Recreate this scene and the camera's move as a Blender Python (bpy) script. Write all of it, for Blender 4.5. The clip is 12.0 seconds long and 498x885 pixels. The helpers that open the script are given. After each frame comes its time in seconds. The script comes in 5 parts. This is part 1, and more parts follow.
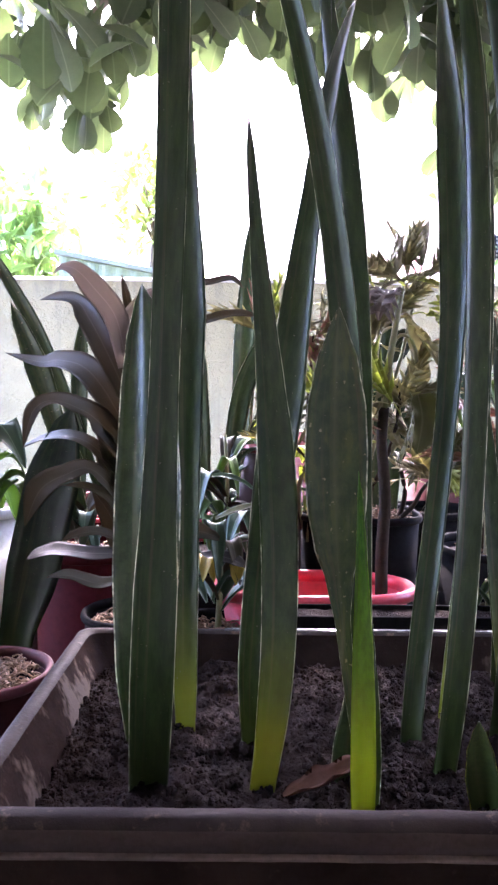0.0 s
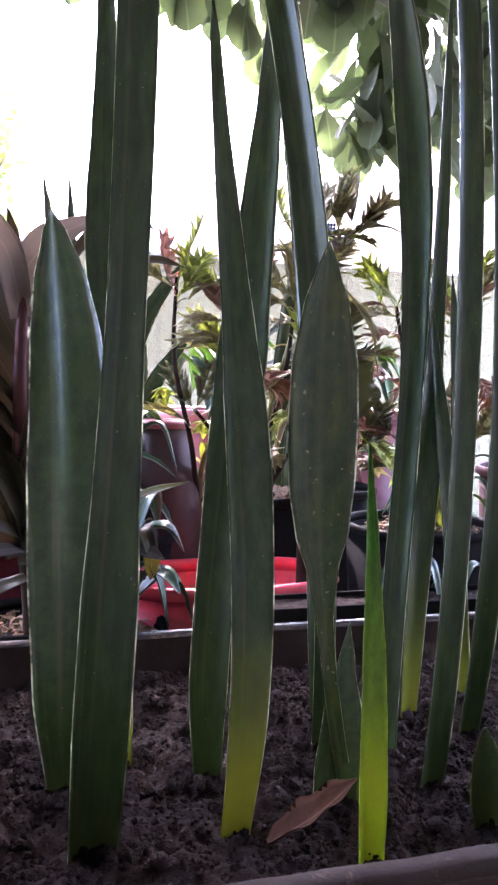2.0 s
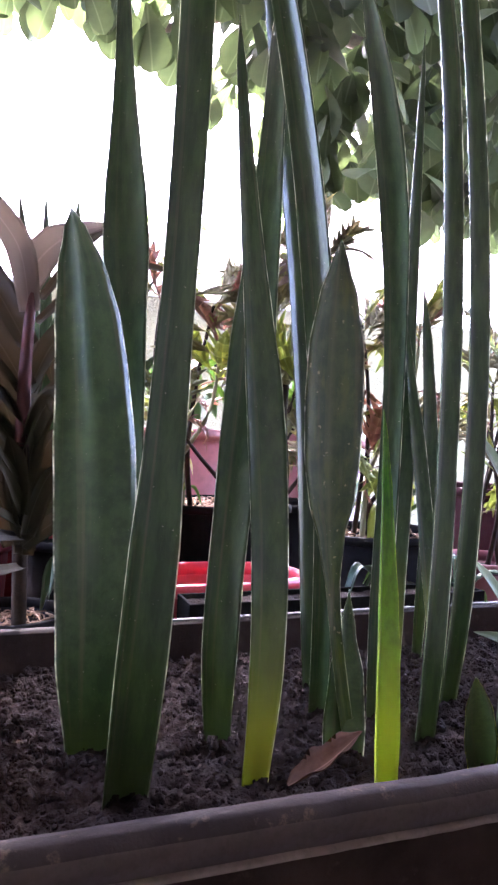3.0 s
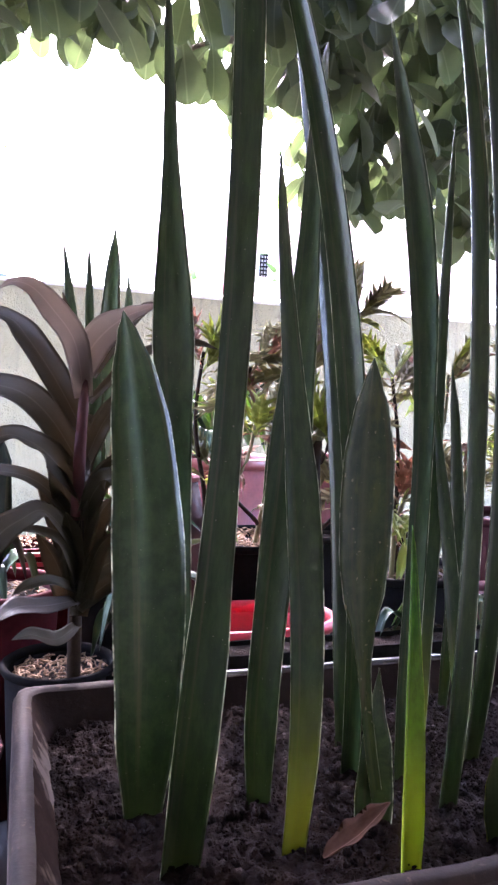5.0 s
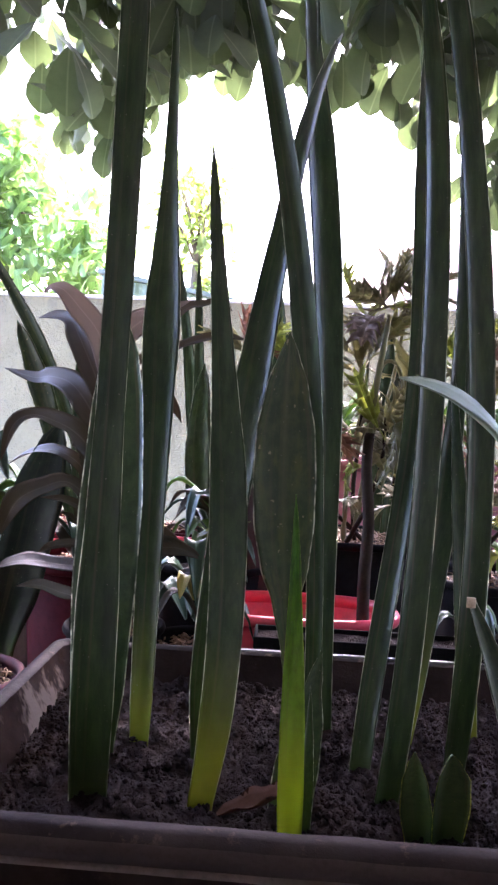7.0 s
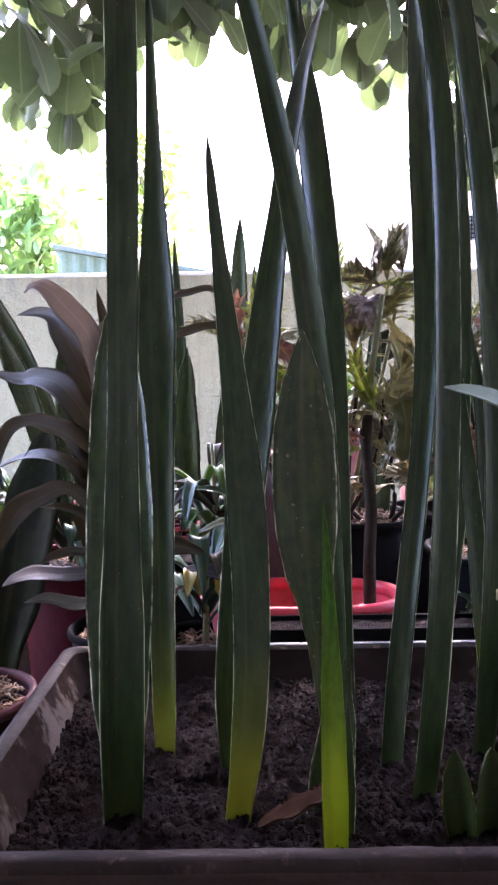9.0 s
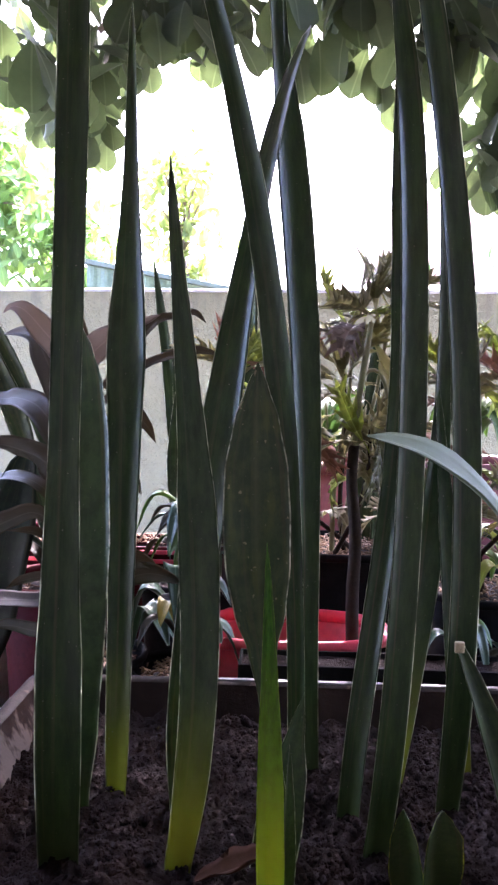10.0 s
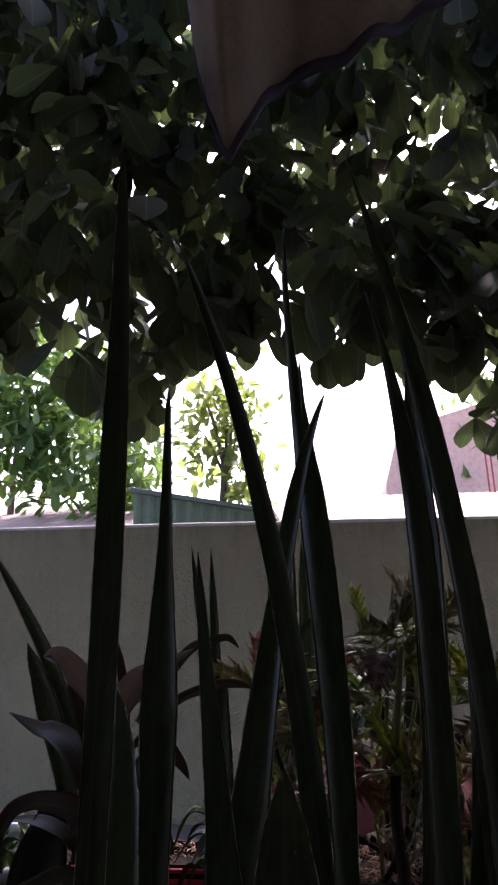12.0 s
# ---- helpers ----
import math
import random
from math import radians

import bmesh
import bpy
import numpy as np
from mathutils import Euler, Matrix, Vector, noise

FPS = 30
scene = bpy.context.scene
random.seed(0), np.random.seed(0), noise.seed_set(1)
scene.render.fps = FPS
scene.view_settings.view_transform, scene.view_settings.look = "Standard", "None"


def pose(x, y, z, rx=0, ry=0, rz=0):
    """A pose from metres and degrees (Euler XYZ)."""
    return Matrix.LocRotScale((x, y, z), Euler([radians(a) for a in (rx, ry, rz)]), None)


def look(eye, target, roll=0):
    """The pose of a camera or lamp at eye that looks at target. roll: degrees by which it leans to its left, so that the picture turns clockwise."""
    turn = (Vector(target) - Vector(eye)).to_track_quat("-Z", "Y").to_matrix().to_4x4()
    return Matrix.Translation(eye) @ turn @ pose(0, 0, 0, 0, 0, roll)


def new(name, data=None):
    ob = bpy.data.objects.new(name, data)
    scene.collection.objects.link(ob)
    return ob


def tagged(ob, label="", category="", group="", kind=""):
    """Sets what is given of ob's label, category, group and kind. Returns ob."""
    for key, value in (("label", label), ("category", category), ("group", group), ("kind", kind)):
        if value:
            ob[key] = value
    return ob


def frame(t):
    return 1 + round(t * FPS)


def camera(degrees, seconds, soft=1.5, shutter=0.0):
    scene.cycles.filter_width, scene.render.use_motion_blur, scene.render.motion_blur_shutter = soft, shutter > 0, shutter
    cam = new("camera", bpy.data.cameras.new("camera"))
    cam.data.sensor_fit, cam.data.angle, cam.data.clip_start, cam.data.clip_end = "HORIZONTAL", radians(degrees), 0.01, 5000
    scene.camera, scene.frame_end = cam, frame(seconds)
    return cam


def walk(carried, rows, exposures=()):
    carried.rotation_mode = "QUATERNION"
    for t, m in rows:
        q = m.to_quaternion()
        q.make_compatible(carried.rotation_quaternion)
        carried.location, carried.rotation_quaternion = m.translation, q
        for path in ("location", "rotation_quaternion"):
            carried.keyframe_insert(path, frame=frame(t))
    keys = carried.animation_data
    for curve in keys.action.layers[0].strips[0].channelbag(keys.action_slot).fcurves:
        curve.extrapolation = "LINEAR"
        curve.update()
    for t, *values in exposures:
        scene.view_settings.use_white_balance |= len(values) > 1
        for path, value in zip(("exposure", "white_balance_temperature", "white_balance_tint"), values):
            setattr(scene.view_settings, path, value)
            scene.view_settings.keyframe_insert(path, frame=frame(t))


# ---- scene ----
cam = camera(39.2, 12.0, soft=2.4)
PATH = [
    (0, (-0.008, -0.001, 0.534), (0.005, 1.996, 0.421), 0.7),
    (0.5, (-0.01, 0.027, 0.533), (-0.056, 2.021, 0.383), 0.6),
    (1, (0.031, 0.069, 0.54), (-0.064, 2.063, 0.421), 1.1),
    (1.5, (-0.029, 0.121, 0.517), (0.158, 2.102, 0.322), 0.8),
    (2, (-0.099, 0.131, 0.513), (0.382, 2.066, 0.358), 1.4),
    (2.5, (-0.15, 0.116, 0.468), (0.417, 2.032, 0.368), 1.3),
    (3, (-0.182, 0.104, 0.459), (0.511, 1.98, 0.441), 2.3),
    (5, (-0.213, 0.061, 0.565), (0.406, 1.961, 0.481), 2.3),
    (5.5, (-0.198, 0.058, 0.548), (0.334, 1.982, 0.42), 1.6),
    (6, (-0.078, 0.05, 0.545), (0.159, 2.035, 0.462), 2.7),
    (6.5, (0.028, 0.02, 0.544), (0.009, 2.018, 0.451), 2.0),
    (7, (0.073, -0.011, 0.537), (-0.039, 1.985, 0.479), 2.6),
    (8.8, (0.034, -0.003, 0.573), (-0.009, 1.994, 0.471), -0.3),
    (9, (0.029, 0.012, 0.568), (0.015, 2.006, 0.415), -0.9),
    (9.5, (0.055, 0.026, 0.565), (0.04, 2.021, 0.425), 1.7),
    (10, (0.092, 0.035, 0.583), (-0.007, 2.029, 0.473), 0.8),
    (10.5, (0.103, 0.028, 0.666), (-0.053, 2.019, 0.784), 0.6),
    (11, (0.107, 0.008, 0.703), (-0.034, 1.989, 0.936), -0.4),
    (11.5, (0.11, -0.009, 0.725), (-0.059, 1.953, 1.076), -0.7),
    (12, (0.115, -0.011, 0.745), (-0.107, 1.925, 1.195), -0.7),
]
EXPOSURE = [(t, e, k, 36) for t, e, k in ((0.0, 5.9, 5850), (1.5, 5.85, 5850), (3.0, 6.25, 5850), (5.0, 5.8, 5850), (6.5, 5.55, 5850), (9.5, 5.45, 5850), (10.0, 5.35, 5850), (10.5, 4.75, 5900), (11.0, 3.8, 6000), (11.5, 3.1, 6100), (12.0, 2.3, 6200))]
walk(cam, [(t, look(eye, target, roll)) for t, eye, target, roll in PATH], EXPOSURE)

# ---- light ----
world = bpy.data.worlds.new("sky")
world.use_nodes = True
scene.world = world
wn = world.node_tree
sky = wn.nodes.new("ShaderNodeTexSky")
sky.sky_type = "NISHITA"
sky.sun_disc = False
SUN_ELEV, SUN_TURN = radians(50), radians(8)
sky.sun_elevation = SUN_ELEV
sky.sun_rotation = SUN_TURN
sky.air_density, sky.dust_density, sky.ozone_density = 1.0, 3.5, 1.0
wn.links.new(sky.outputs[0], wn.nodes["Background"].inputs[0])
wn.nodes["Background"].inputs[1].default_value = 0.15

sun = new("sun", bpy.data.lights.new("sun", "SUN"))
sun.data.energy, sun.data.angle, sun.data.color = 3.0, radians(6), (1.0, 0.95, 0.87)
sun_from = Vector((math.sin(SUN_TURN) * math.cos(SUN_ELEV), math.cos(SUN_TURN) * math.cos(SUN_ELEV), math.sin(SUN_ELEV)))
sun.matrix_world = look(sun_from * 20, (0, 0, 0))


# ---- materials ----
class Nodes:
    """A small helper to write a principled material with mixed noise colours and relief."""

    def __init__(self, name, rough=0.5, metal=0.0, spec=0.5):
        self.m = bpy.data.materials.new(name)
        self.m.use_nodes = True
        self.t = self.m.node_tree
        self.b = self.t.nodes["Principled BSDF"]
        self.out = self.t.nodes["Material Output"]
        self.b.inputs["Roughness"].default_value = rough
        self.b.inputs["Metallic"].default_value = metal
        self.b.inputs["Specular IOR Level"].default_value = spec
        self.co = self.t.nodes.new("ShaderNodeTexCoord")

    def node(self, kind, **values):
        n = self.t.nodes.new(kind)
        for k, v in values.items():
            n.inputs[k.replace("_", " ")].default_value = v
        return n

    def link(self, a, b):
        self.t.links.new(a, b)

    def noise(self, scale, detail=4.0, rough=0.6, stretch=(1, 1, 1), source="Object", seed=0.0):
        mp = self.t.nodes.new("ShaderNodeMapping")
        mp.inputs["Scale"].default_value = stretch
        mp.inputs["Location"].default_value = (seed, seed * 0.7, seed * 1.3)
        self.link(self.co.outputs[source], mp.inputs["Vector"])
        n = self.node("ShaderNodeTexNoise", Scale=scale, Detail=detail, Roughness=rough)
        self.link(mp.outputs[0], n.inputs["Vector"])
        return n.outputs["Fac"]

    def ramp(self, fac, *stops):
        r = self.t.nodes.new("ShaderNodeValToRGB")
        e = r.color_ramp.elements
        while len(e) < len(stops):
            e.new(0.5)
        for el, (p, c) in zip(e, stops):
            el.position = p
            el.color = (*c, 1) if len(c) == 3 else c
        self.link(fac, r.inputs["Fac"])
        return r.outputs["Color"]

    def mix(self, fac, a, b):
        m = self.t.nodes.new("ShaderNodeMix")
        m.data_type = "RGBA"
        for socket, v in ((m.inputs[0], fac), (m.inputs[6], a), (m.inputs[7], b)):
            if isinstance(v, (int, float)):
                socket.default_value = v
            elif isinstance(v, tuple):
                socket.default_value = (*v, 1)
            else:
                self.link(v, socket)
        return m.outputs[2]

    def colour(self, c):
        if isinstance(c, tuple):
            self.b.inputs["Base Color"].default_value = (*c, 1)
        else:
            self.link(c, self.b.inputs["Base Color"])
        return self

    def bump(self, fac, strength=0.3, distance=0.002):
        n = self.node("ShaderNodeBump", Strength=strength, Distance=distance)
        self.link(fac, n.inputs["Height"])
        self.link(n.outputs[0], self.b.inputs["Normal"])
        return self

    def roughness(self, fac, low, high):
        r = self.node("ShaderNodeMapRange", To_Min=low, To_Max=high)
        self.link(fac, r.inputs["Value"])
        self.link(r.outputs[0], self.b.inputs["Roughness"])
        return self

    def leafy(self, colour, amount):
        """Lets some light through the blade."""
        tr = self.t.nodes.new("ShaderNodeBsdfTranslucent")
        if isinstance(colour, tuple):
            tr.inputs["Color"].default_value = (*colour, 1)
        else:
            self.link(colour, tr.inputs["Color"])
        mx = self.t.nodes.new("ShaderNodeMixShader")
        mx.inputs[0].default_value = amount
        self.link(self.b.outputs[0], mx.inputs[1])
        self.link(tr.outputs[0], mx.inputs[2])
        self.link(mx.outputs[0], self.out.inputs["Surface"])
        return self


def plain(name, a, b, rough=0.5, scale=20.0, bump=0.15, depth=0.001, spec=0.5, detail=5.0, stretch=(1, 1, 1)):
    """Two close tones mixed by noise at a coarse and a fine scale."""
    n = Nodes(name, rough, spec=spec)
    f = n.noise(scale, detail, stretch=stretch)
    g = n.noise(scale * 9, 3, stretch=stretch, seed=3.0)
    c = n.mix(n.ramp(f, (0.3, (0, 0, 0)), (0.7, (1, 1, 1))), a, b)
    c2 = n.mix(n.ramp(g, (0.45, (0, 0, 0)), (0.75, (0.5, 0.5, 0.5))), c, tuple(0.6 * v for v in a))
    n.colour(c2).bump(g, bump, depth).roughness(f, max(0.02, rough - 0.12), min(1, rough + 0.12))
    return n.m


def snake_green(name, green=(0.013, 0.033, 0.0065), band=(0.033, 0.062, 0.016), base=(0.045, 0.075, 0.018), foot=0.06, rim=(0.80, 0.79, 0.58), through_light=0.09, rough=0.33, blotch=False):
    """Thick blade: dark green with broken pale cross bands, a yellow-green foot and a thin margin whose pale colour
    paints in rim light.
    The first texture axis runs across the blade, the second along it; foot: the foot's height in metres above the soil."""
    n = Nodes(name, rough, spec=0.4)
    sep = n.t.nodes.new("ShaderNodeSeparateXYZ")
    n.link(n.co.outputs["UV"], sep.inputs[0])
    tall = n.t.nodes.new("ShaderNodeSeparateXYZ")
    n.link(n.co.outputs["Object"], tall.inputs[0])
    wav = n.noise(2.6, 6, 0.68, stretch=(1.3, 8.0, 1), source="UV")
    streak = n.noise(5.0, 3, 0.5, stretch=(2.2, 0.35, 1), source="UV", seed=5.0)
    fine = n.noise(9.0, 3, 0.5, stretch=(1.6, 0.16, 1), source="UV", seed=8.0)
    spots = n.noise(420, 2, 0.5, seed=2.0)
    scars = n.noise(30, 3, 0.6, stretch=(1, 1, 0.12), seed=6.0)
    c = n.mix(n.ramp(wav, (0.42, (0, 0, 0)), (0.60, (1, 1, 1))), green, band)
    c = n.mix(n.ramp(streak, (0.45, (0, 0, 0)), (0.85, (0.22, 0.22, 0.22))), c, tuple(1.3 * v for v in band))
    c = n.mix(n.ramp(fine, (0.30, (0.10, 0.10, 0.10)), (0.60, (0, 0, 0))), c, tuple(0.6 * v for v in green))
    brown = n.noise(4.0, 3, 0.5, stretch=(2.4, 0.35, 1), source="UV", seed=11.0)
    c = n.mix(n.ramp(brown, (0.57, (0, 0, 0)), (0.72, (0.6, 0.6, 0.6))), c, (0.085, 0.075, 0.036))
    c = n.mix(n.ramp(scars, (0.70, (0, 0, 0)), (0.76, (0.55, 0.55, 0.55))), c, (0.16, 0.14, 0.09))
    up = n.node("ShaderNodeMapRange", From_Min=0.196, From_Max=0.196 + foot)
    n.link(tall.outputs["Z"], up.inputs["Value"])
    c = n.mix(n.ramp(up.outputs[0], (0.0, (1, 1, 1)), (0.27, (0.85, 0.85, 0.85)), (0.55, (0.28, 0.28, 0.28)), (1.0, (0, 0, 0))), c, base)
    # bright margin colour paints the backlit rim light along both edges
    edge = n.ramp(sep.outputs["X"], (0.012, (1, 1, 1)), (0.026, (0, 0, 0)), (0.974, (0, 0, 0)), (0.988, (1, 1, 1)))
    # noise that breaks the painted rim light into uneven lengths
    worn = n.noise(2.0, 4, 0.6, stretch=(0.3, 16.0, 1), source="UV", seed=9.0)
    edge = n.mix(n.ramp(worn, (0.42, (0.12, 0.12, 0.12)), (0.60, (1, 1, 1))), (0, 0, 0), edge)
    c = n.mix(edge, c, rim)
    if blotch:
        mid = n.ramp(sep.outputs["X"], (0.40, (0, 0, 0)), (0.50, (0.45, 0.45, 0.45)), (0.58, (0.1, 0.1, 0.1)), (0.66, (0, 0, 0)))
        c = n.mix(mid, c, (0.11, 0.12, 0.055))
        yellow = n.noise(2.2, 4, 0.65, stretch=(2.0, 4.0, 1), source="UV", seed=21.0)
        c = n.mix(n.ramp(yellow, (0.52, (0, 0, 0)), (0.66, (0.6, 0.6, 0.6))), c, (0.085, 0.10, 0.022))
        flecks = n.noise(150, 2, 0.5, seed=17.0)
        c = n.mix(n.ramp(flecks, (0.70, (0, 0, 0)), (0.73, (0.7, 0.7, 0.7))), c, (0.30, 0.26, 0.14))
    c = n.mix(n.ramp(spots, (0.73, (0, 0, 0)), (0.77, (0.7, 0.7, 0.7))), c, (0.30, 0.28, 0.20))
    n.colour(c).bump(wav, 0.10, 0.0006).roughness(streak, rough - 0.05, rough + 0.12)
    n.leafy(c, through_light)
    share = n.node("ShaderNodeMapRange", To_Min=through_light, To_Max=0.75)
    n.link(edge, share.inputs["Value"])
    mixers = [k for k in n.t.nodes if k.bl_idname == "ShaderNodeMixShader"]
    n.link(share.outputs[0], mixers[0].inputs[0])
    return n.m


SNAKE = snake_green("snake_leaf")
SNAKE_YELLOW = snake_green("snake_leaf_yellow_foot", base=(0.27, 0.30, 0.02), foot=0.15, through_light=0.08)
SNAKE_GREY = snake_green("snake_leaf_grey", green=(0.024, 0.044, 0.014), band=(0.050, 0.074, 0.024), through_light=0.16, blotch=True)
SPROUT = snake_green("snake_sprout", green=(0.07, 0.20, 0.014), band=(0.035, 0.11, 0.012), base=(0.44, 0.50, 0.03), foot=0.22, rim=(0.40, 0.48, 0.08), through_light=0.35)

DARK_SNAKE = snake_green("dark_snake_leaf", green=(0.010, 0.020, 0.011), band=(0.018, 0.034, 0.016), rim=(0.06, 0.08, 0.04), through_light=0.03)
DRY_TIP = plain("dry_leaf_tip", (0.30, 0.24, 0.15), (0.38, 0.31, 0.20), 0.8, 60, 0.3)
STUB = snake_green("cut_snake_leaf", green=(0.034, 0.056, 0.016), band=(0.055, 0.085, 0.024), rim=(0.55, 0.52, 0.10), through_light=0.16)


def blade_mat(name, tone, vein, glow, amount, rough=0.4, spec=0.5):
    n = Nodes(name, rough, spec=spec)
    sep = n.t.nodes.new("ShaderNodeSeparateXYZ")
    n.link(n.co.outputs["UV"], sep.inputs[0])
    f = n.noise(2.5, 4, 0.6, stretch=(2, 4, 1), source="UV")
    s = n.noise(8, 3, 0.6, stretch=(6, 0.7, 1), source="UV", seed=4.0)
    c = n.mix(n.ramp(f, (0.35, (0, 0, 0)), (0.7, (1, 1, 1))), tone, vein)
    mid = n.ramp(sep.outputs["X"], (0.46, (0, 0, 0)), (0.5, (1, 1, 1)), (0.54, (0, 0, 0)))
    c = n.mix(mid, c, tuple(min(1, 1.7 * v + 0.02) for v in vein))
    each = n.t.nodes.new("ShaderNodeNewGeometry").outputs["Random Per Island"]
    c = n.mix(n.ramp(each, (0.0, (0.45, 0.45, 0.45)), (0.55, (0, 0, 0))), c, tuple(0.5 * v for v in tone))
    lit = n.ramp(each, (0.0, tuple(0.6 * v for v in glow)), (0.7, glow), (1.0, tuple(min(1, 1.35 * v) for v in glow)))
    n.colour(c).bump(s, 0.3, 0.0005).roughness(s, rough - 0.1, rough + 0.1)
    n.leafy(lit, amount)
    return n.m


CORDY = blade_mat("cordyline_blade", (0.021, 0.020, 0.0105), (0.030, 0.026, 0.014), (0.17, 0.13, 0.085), 0.27, 0.5, 0.07)
CORDY_RED = blade_mat("cordyline_young", (0.085, 0.062, 0.050), (0.11, 0.075, 0.060), (0.29, 0.245, 0.20), 0.42, 0.55, 0.08)
CORDY_GREY = blade_mat("cordyline_old", (0.030, 0.026, 0.021), (0.042, 0.034, 0.028), (0.12, 0.09, 0.07), 0.12, 0.5, 0.08)
DRAC = blade_mat("glossy_blade", (0.025, 0.050, 0.030), (0.045, 0.075, 0.040), (0.10, 0.16, 0.04), 0.10, 0.32, 0.25)
DARK_LEAF = blade_mat("dark_broad_leaf", (0.016, 0.018, 0.010), (0.024, 0.026, 0.014), (0.07, 0.08, 0.03), 0.10, 0.45, 0.12)
FERNY = blade_mat("green_blade", (0.045, 0.085, 0.024), (0.07, 0.12, 0.03), (0.20, 0.31, 0.07), 0.30, 0.5, 0.25)
CROTON = blade_mat("croton_blade", (0.19, 0.18, 0.07), (0.15, 0.12, 0.06), (0.42, 0.38, 0.18), 0.55, 0.5, 0.2)
CROTON_RED = blade_mat("croton_red_blade", (0.24, 0.10, 0.07), (0.18, 0.12, 0.06), (0.46, 0.25, 0.17), 0.50, 0.5, 0.2)
CROTON_GREEN = blade_mat("croton_green_blade", (0.18, 0.23, 0.04), (0.24, 0.27, 0.05), (0.46, 0.48, 0.13), 0.52, 0.5, 0.2)
DRY = blade_mat("dry_blade", (0.046, 0.021, 0.012), (0.066, 0.033, 0.020), (0.14, 0.07, 0.035), 0.04, 0.8, 0.05)
YELLOW = blade_mat("yellow_blade", (0.34, 0.24, 0.03), (0.26, 0.20, 0.04), (0.50, 0.38, 0.05), 0.25, 0.5)
PALE = blade_mat("pale_blade", (0.105, 0.135, 0.085), (0.14, 0.165, 0.115), (0.40, 0.46, 0.30), 0.22, 0.55, 0.10)
CROWN = blade_mat("crown_leaf", (0.036, 0.048, 0.028), (0.050, 0.062, 0.034), (0.12, 0.17, 0.055), 0.24, 0.6, 0.12)
FAR_LEAF = blade_mat("far_leaf", (0.055, 0.12, 0.03), (0.08, 0.15, 0.035), (0.22, 0.38, 0.07), 0.32, 0.5)

YOUNG_LEAF = blade_mat("young_tree_leaf", (0.085, 0.13, 0.03), (0.11, 0.15, 0.035), (0.34, 0.44, 0.09), 0.42, 0.5)
OLIVE = blade_mat("olive_blade", (0.075, 0.080, 0.028), (0.10, 0.095, 0.04), (0.22, 0.22, 0.06), 0.25, 0.4)
PURPLE_LEAF = blade_mat("croton_purple_blade", (0.12, 0.092, 0.080), (0.16, 0.13, 0.10), (0.34, 0.26, 0.20), 0.45, 0.5, 0.2)
TAN_LEAF = blade_mat("croton_tan_blade", (0.18, 0.155, 0.08), (0.14, 0.115, 0.06), (0.36, 0.33, 0.18), 0.50, 0.5, 0.2)
STEM = plain("plant_stem", (0.018, 0.011, 0.007), (0.034, 0.022, 0.014), 0.8, 60, 0.5, spec=0.1)
STEM_PINK = plain("cordyline_stem", (0.070, 0.022, 0.020), (0.046, 0.017, 0.016), 0.6, 40, 0.3, spec=0.1)
STEM_GREEN = plain("green_stem", (0.16, 0.17, 0.06), (0.20, 0.16, 0.08), 0.6, 60, 0.3)
BARK = plain("bark", (0.10, 0.075, 0.055), (0.17, 0.13, 0.10), 0.85, 18, 0.8, 0.01, stretch=(1, 1, 0.25))


def trough_material(name, worn=False):
    n = Nodes(name, 0.9, spec=0.0)
    f = n.noise(14, 6, 0.65)
    g = n.noise(70, 5, 0.7, seed=2.0)
    s = n.noise(5, 4, 0.6, stretch=(1, 1, 6), seed=7.0)
    c = n.mix(n.ramp(f, (0.35, (0, 0, 0)), (0.65, (1, 1, 1))), (0.012, 0.0078, 0.0060), (0.022, 0.0145, 0.0112))
    c = n.mix(n.ramp(g, (0.60, (0, 0, 0)), (0.78, (0.8, 0.8, 0.8))), c, (0.036, 0.024, 0.018))
    c = n.mix(n.ramp(s, (0.62, (0, 0, 0)), (0.78, (0.6, 0.6, 0.6))), c, (0.026, 0.018, 0.014))
    if worn:
        w = n.noise(8, 5, 0.72, stretch=(1, 1, 0.5), seed=5.0)
        end = n.t.nodes.new("ShaderNodeSeparateXYZ")
        n.link(n.co.outputs["Object"], end.inputs[0])
        near_end = n.node("ShaderNodeMapRange", From_Min=-0.150, From_Max=-0.172, To_Min=0.0, To_Max=0.10)
        n.link(end.outputs["X"], near_end.inputs["Value"])
        more = n.t.nodes.new("ShaderNodeMath")
        n.link(w, more.inputs[0])
        n.link(near_end.outputs[0], more.inputs[1])
        c = n.mix(n.ramp(more.outputs[0], (0.60, (0, 0, 0)), (0.655, (0.85, 0.85, 0.85))), c, (0.078, 0.059, 0.045))
    n.colour(c).bump(g, 0.5, 0.002).roughness(f, 0.8, 0.98)
    return n.m


def rim_material():
    n = Nodes("worn_trough_rim", 0.75, spec=0.03)
    f = n.noise(9, 5, 0.65)
    g = n.noise(45, 5, 0.7, seed=2.0)
    c = n.mix(n.ramp(f, (0.38, (0, 0, 0)), (0.66, (1, 1, 1))), (0.014, 0.0100, 0.0080), (0.028, 0.0205, 0.0165))
    c = n.mix(n.ramp(g, (0.58, (0, 0, 0)), (0.70, (0.9, 0.9, 0.9))), c, (0.085, 0.058, 0.038))
    n.colour(c).bump(g, 0.6, 0.002).roughness(f, 0.42, 0.75)
    return n.m


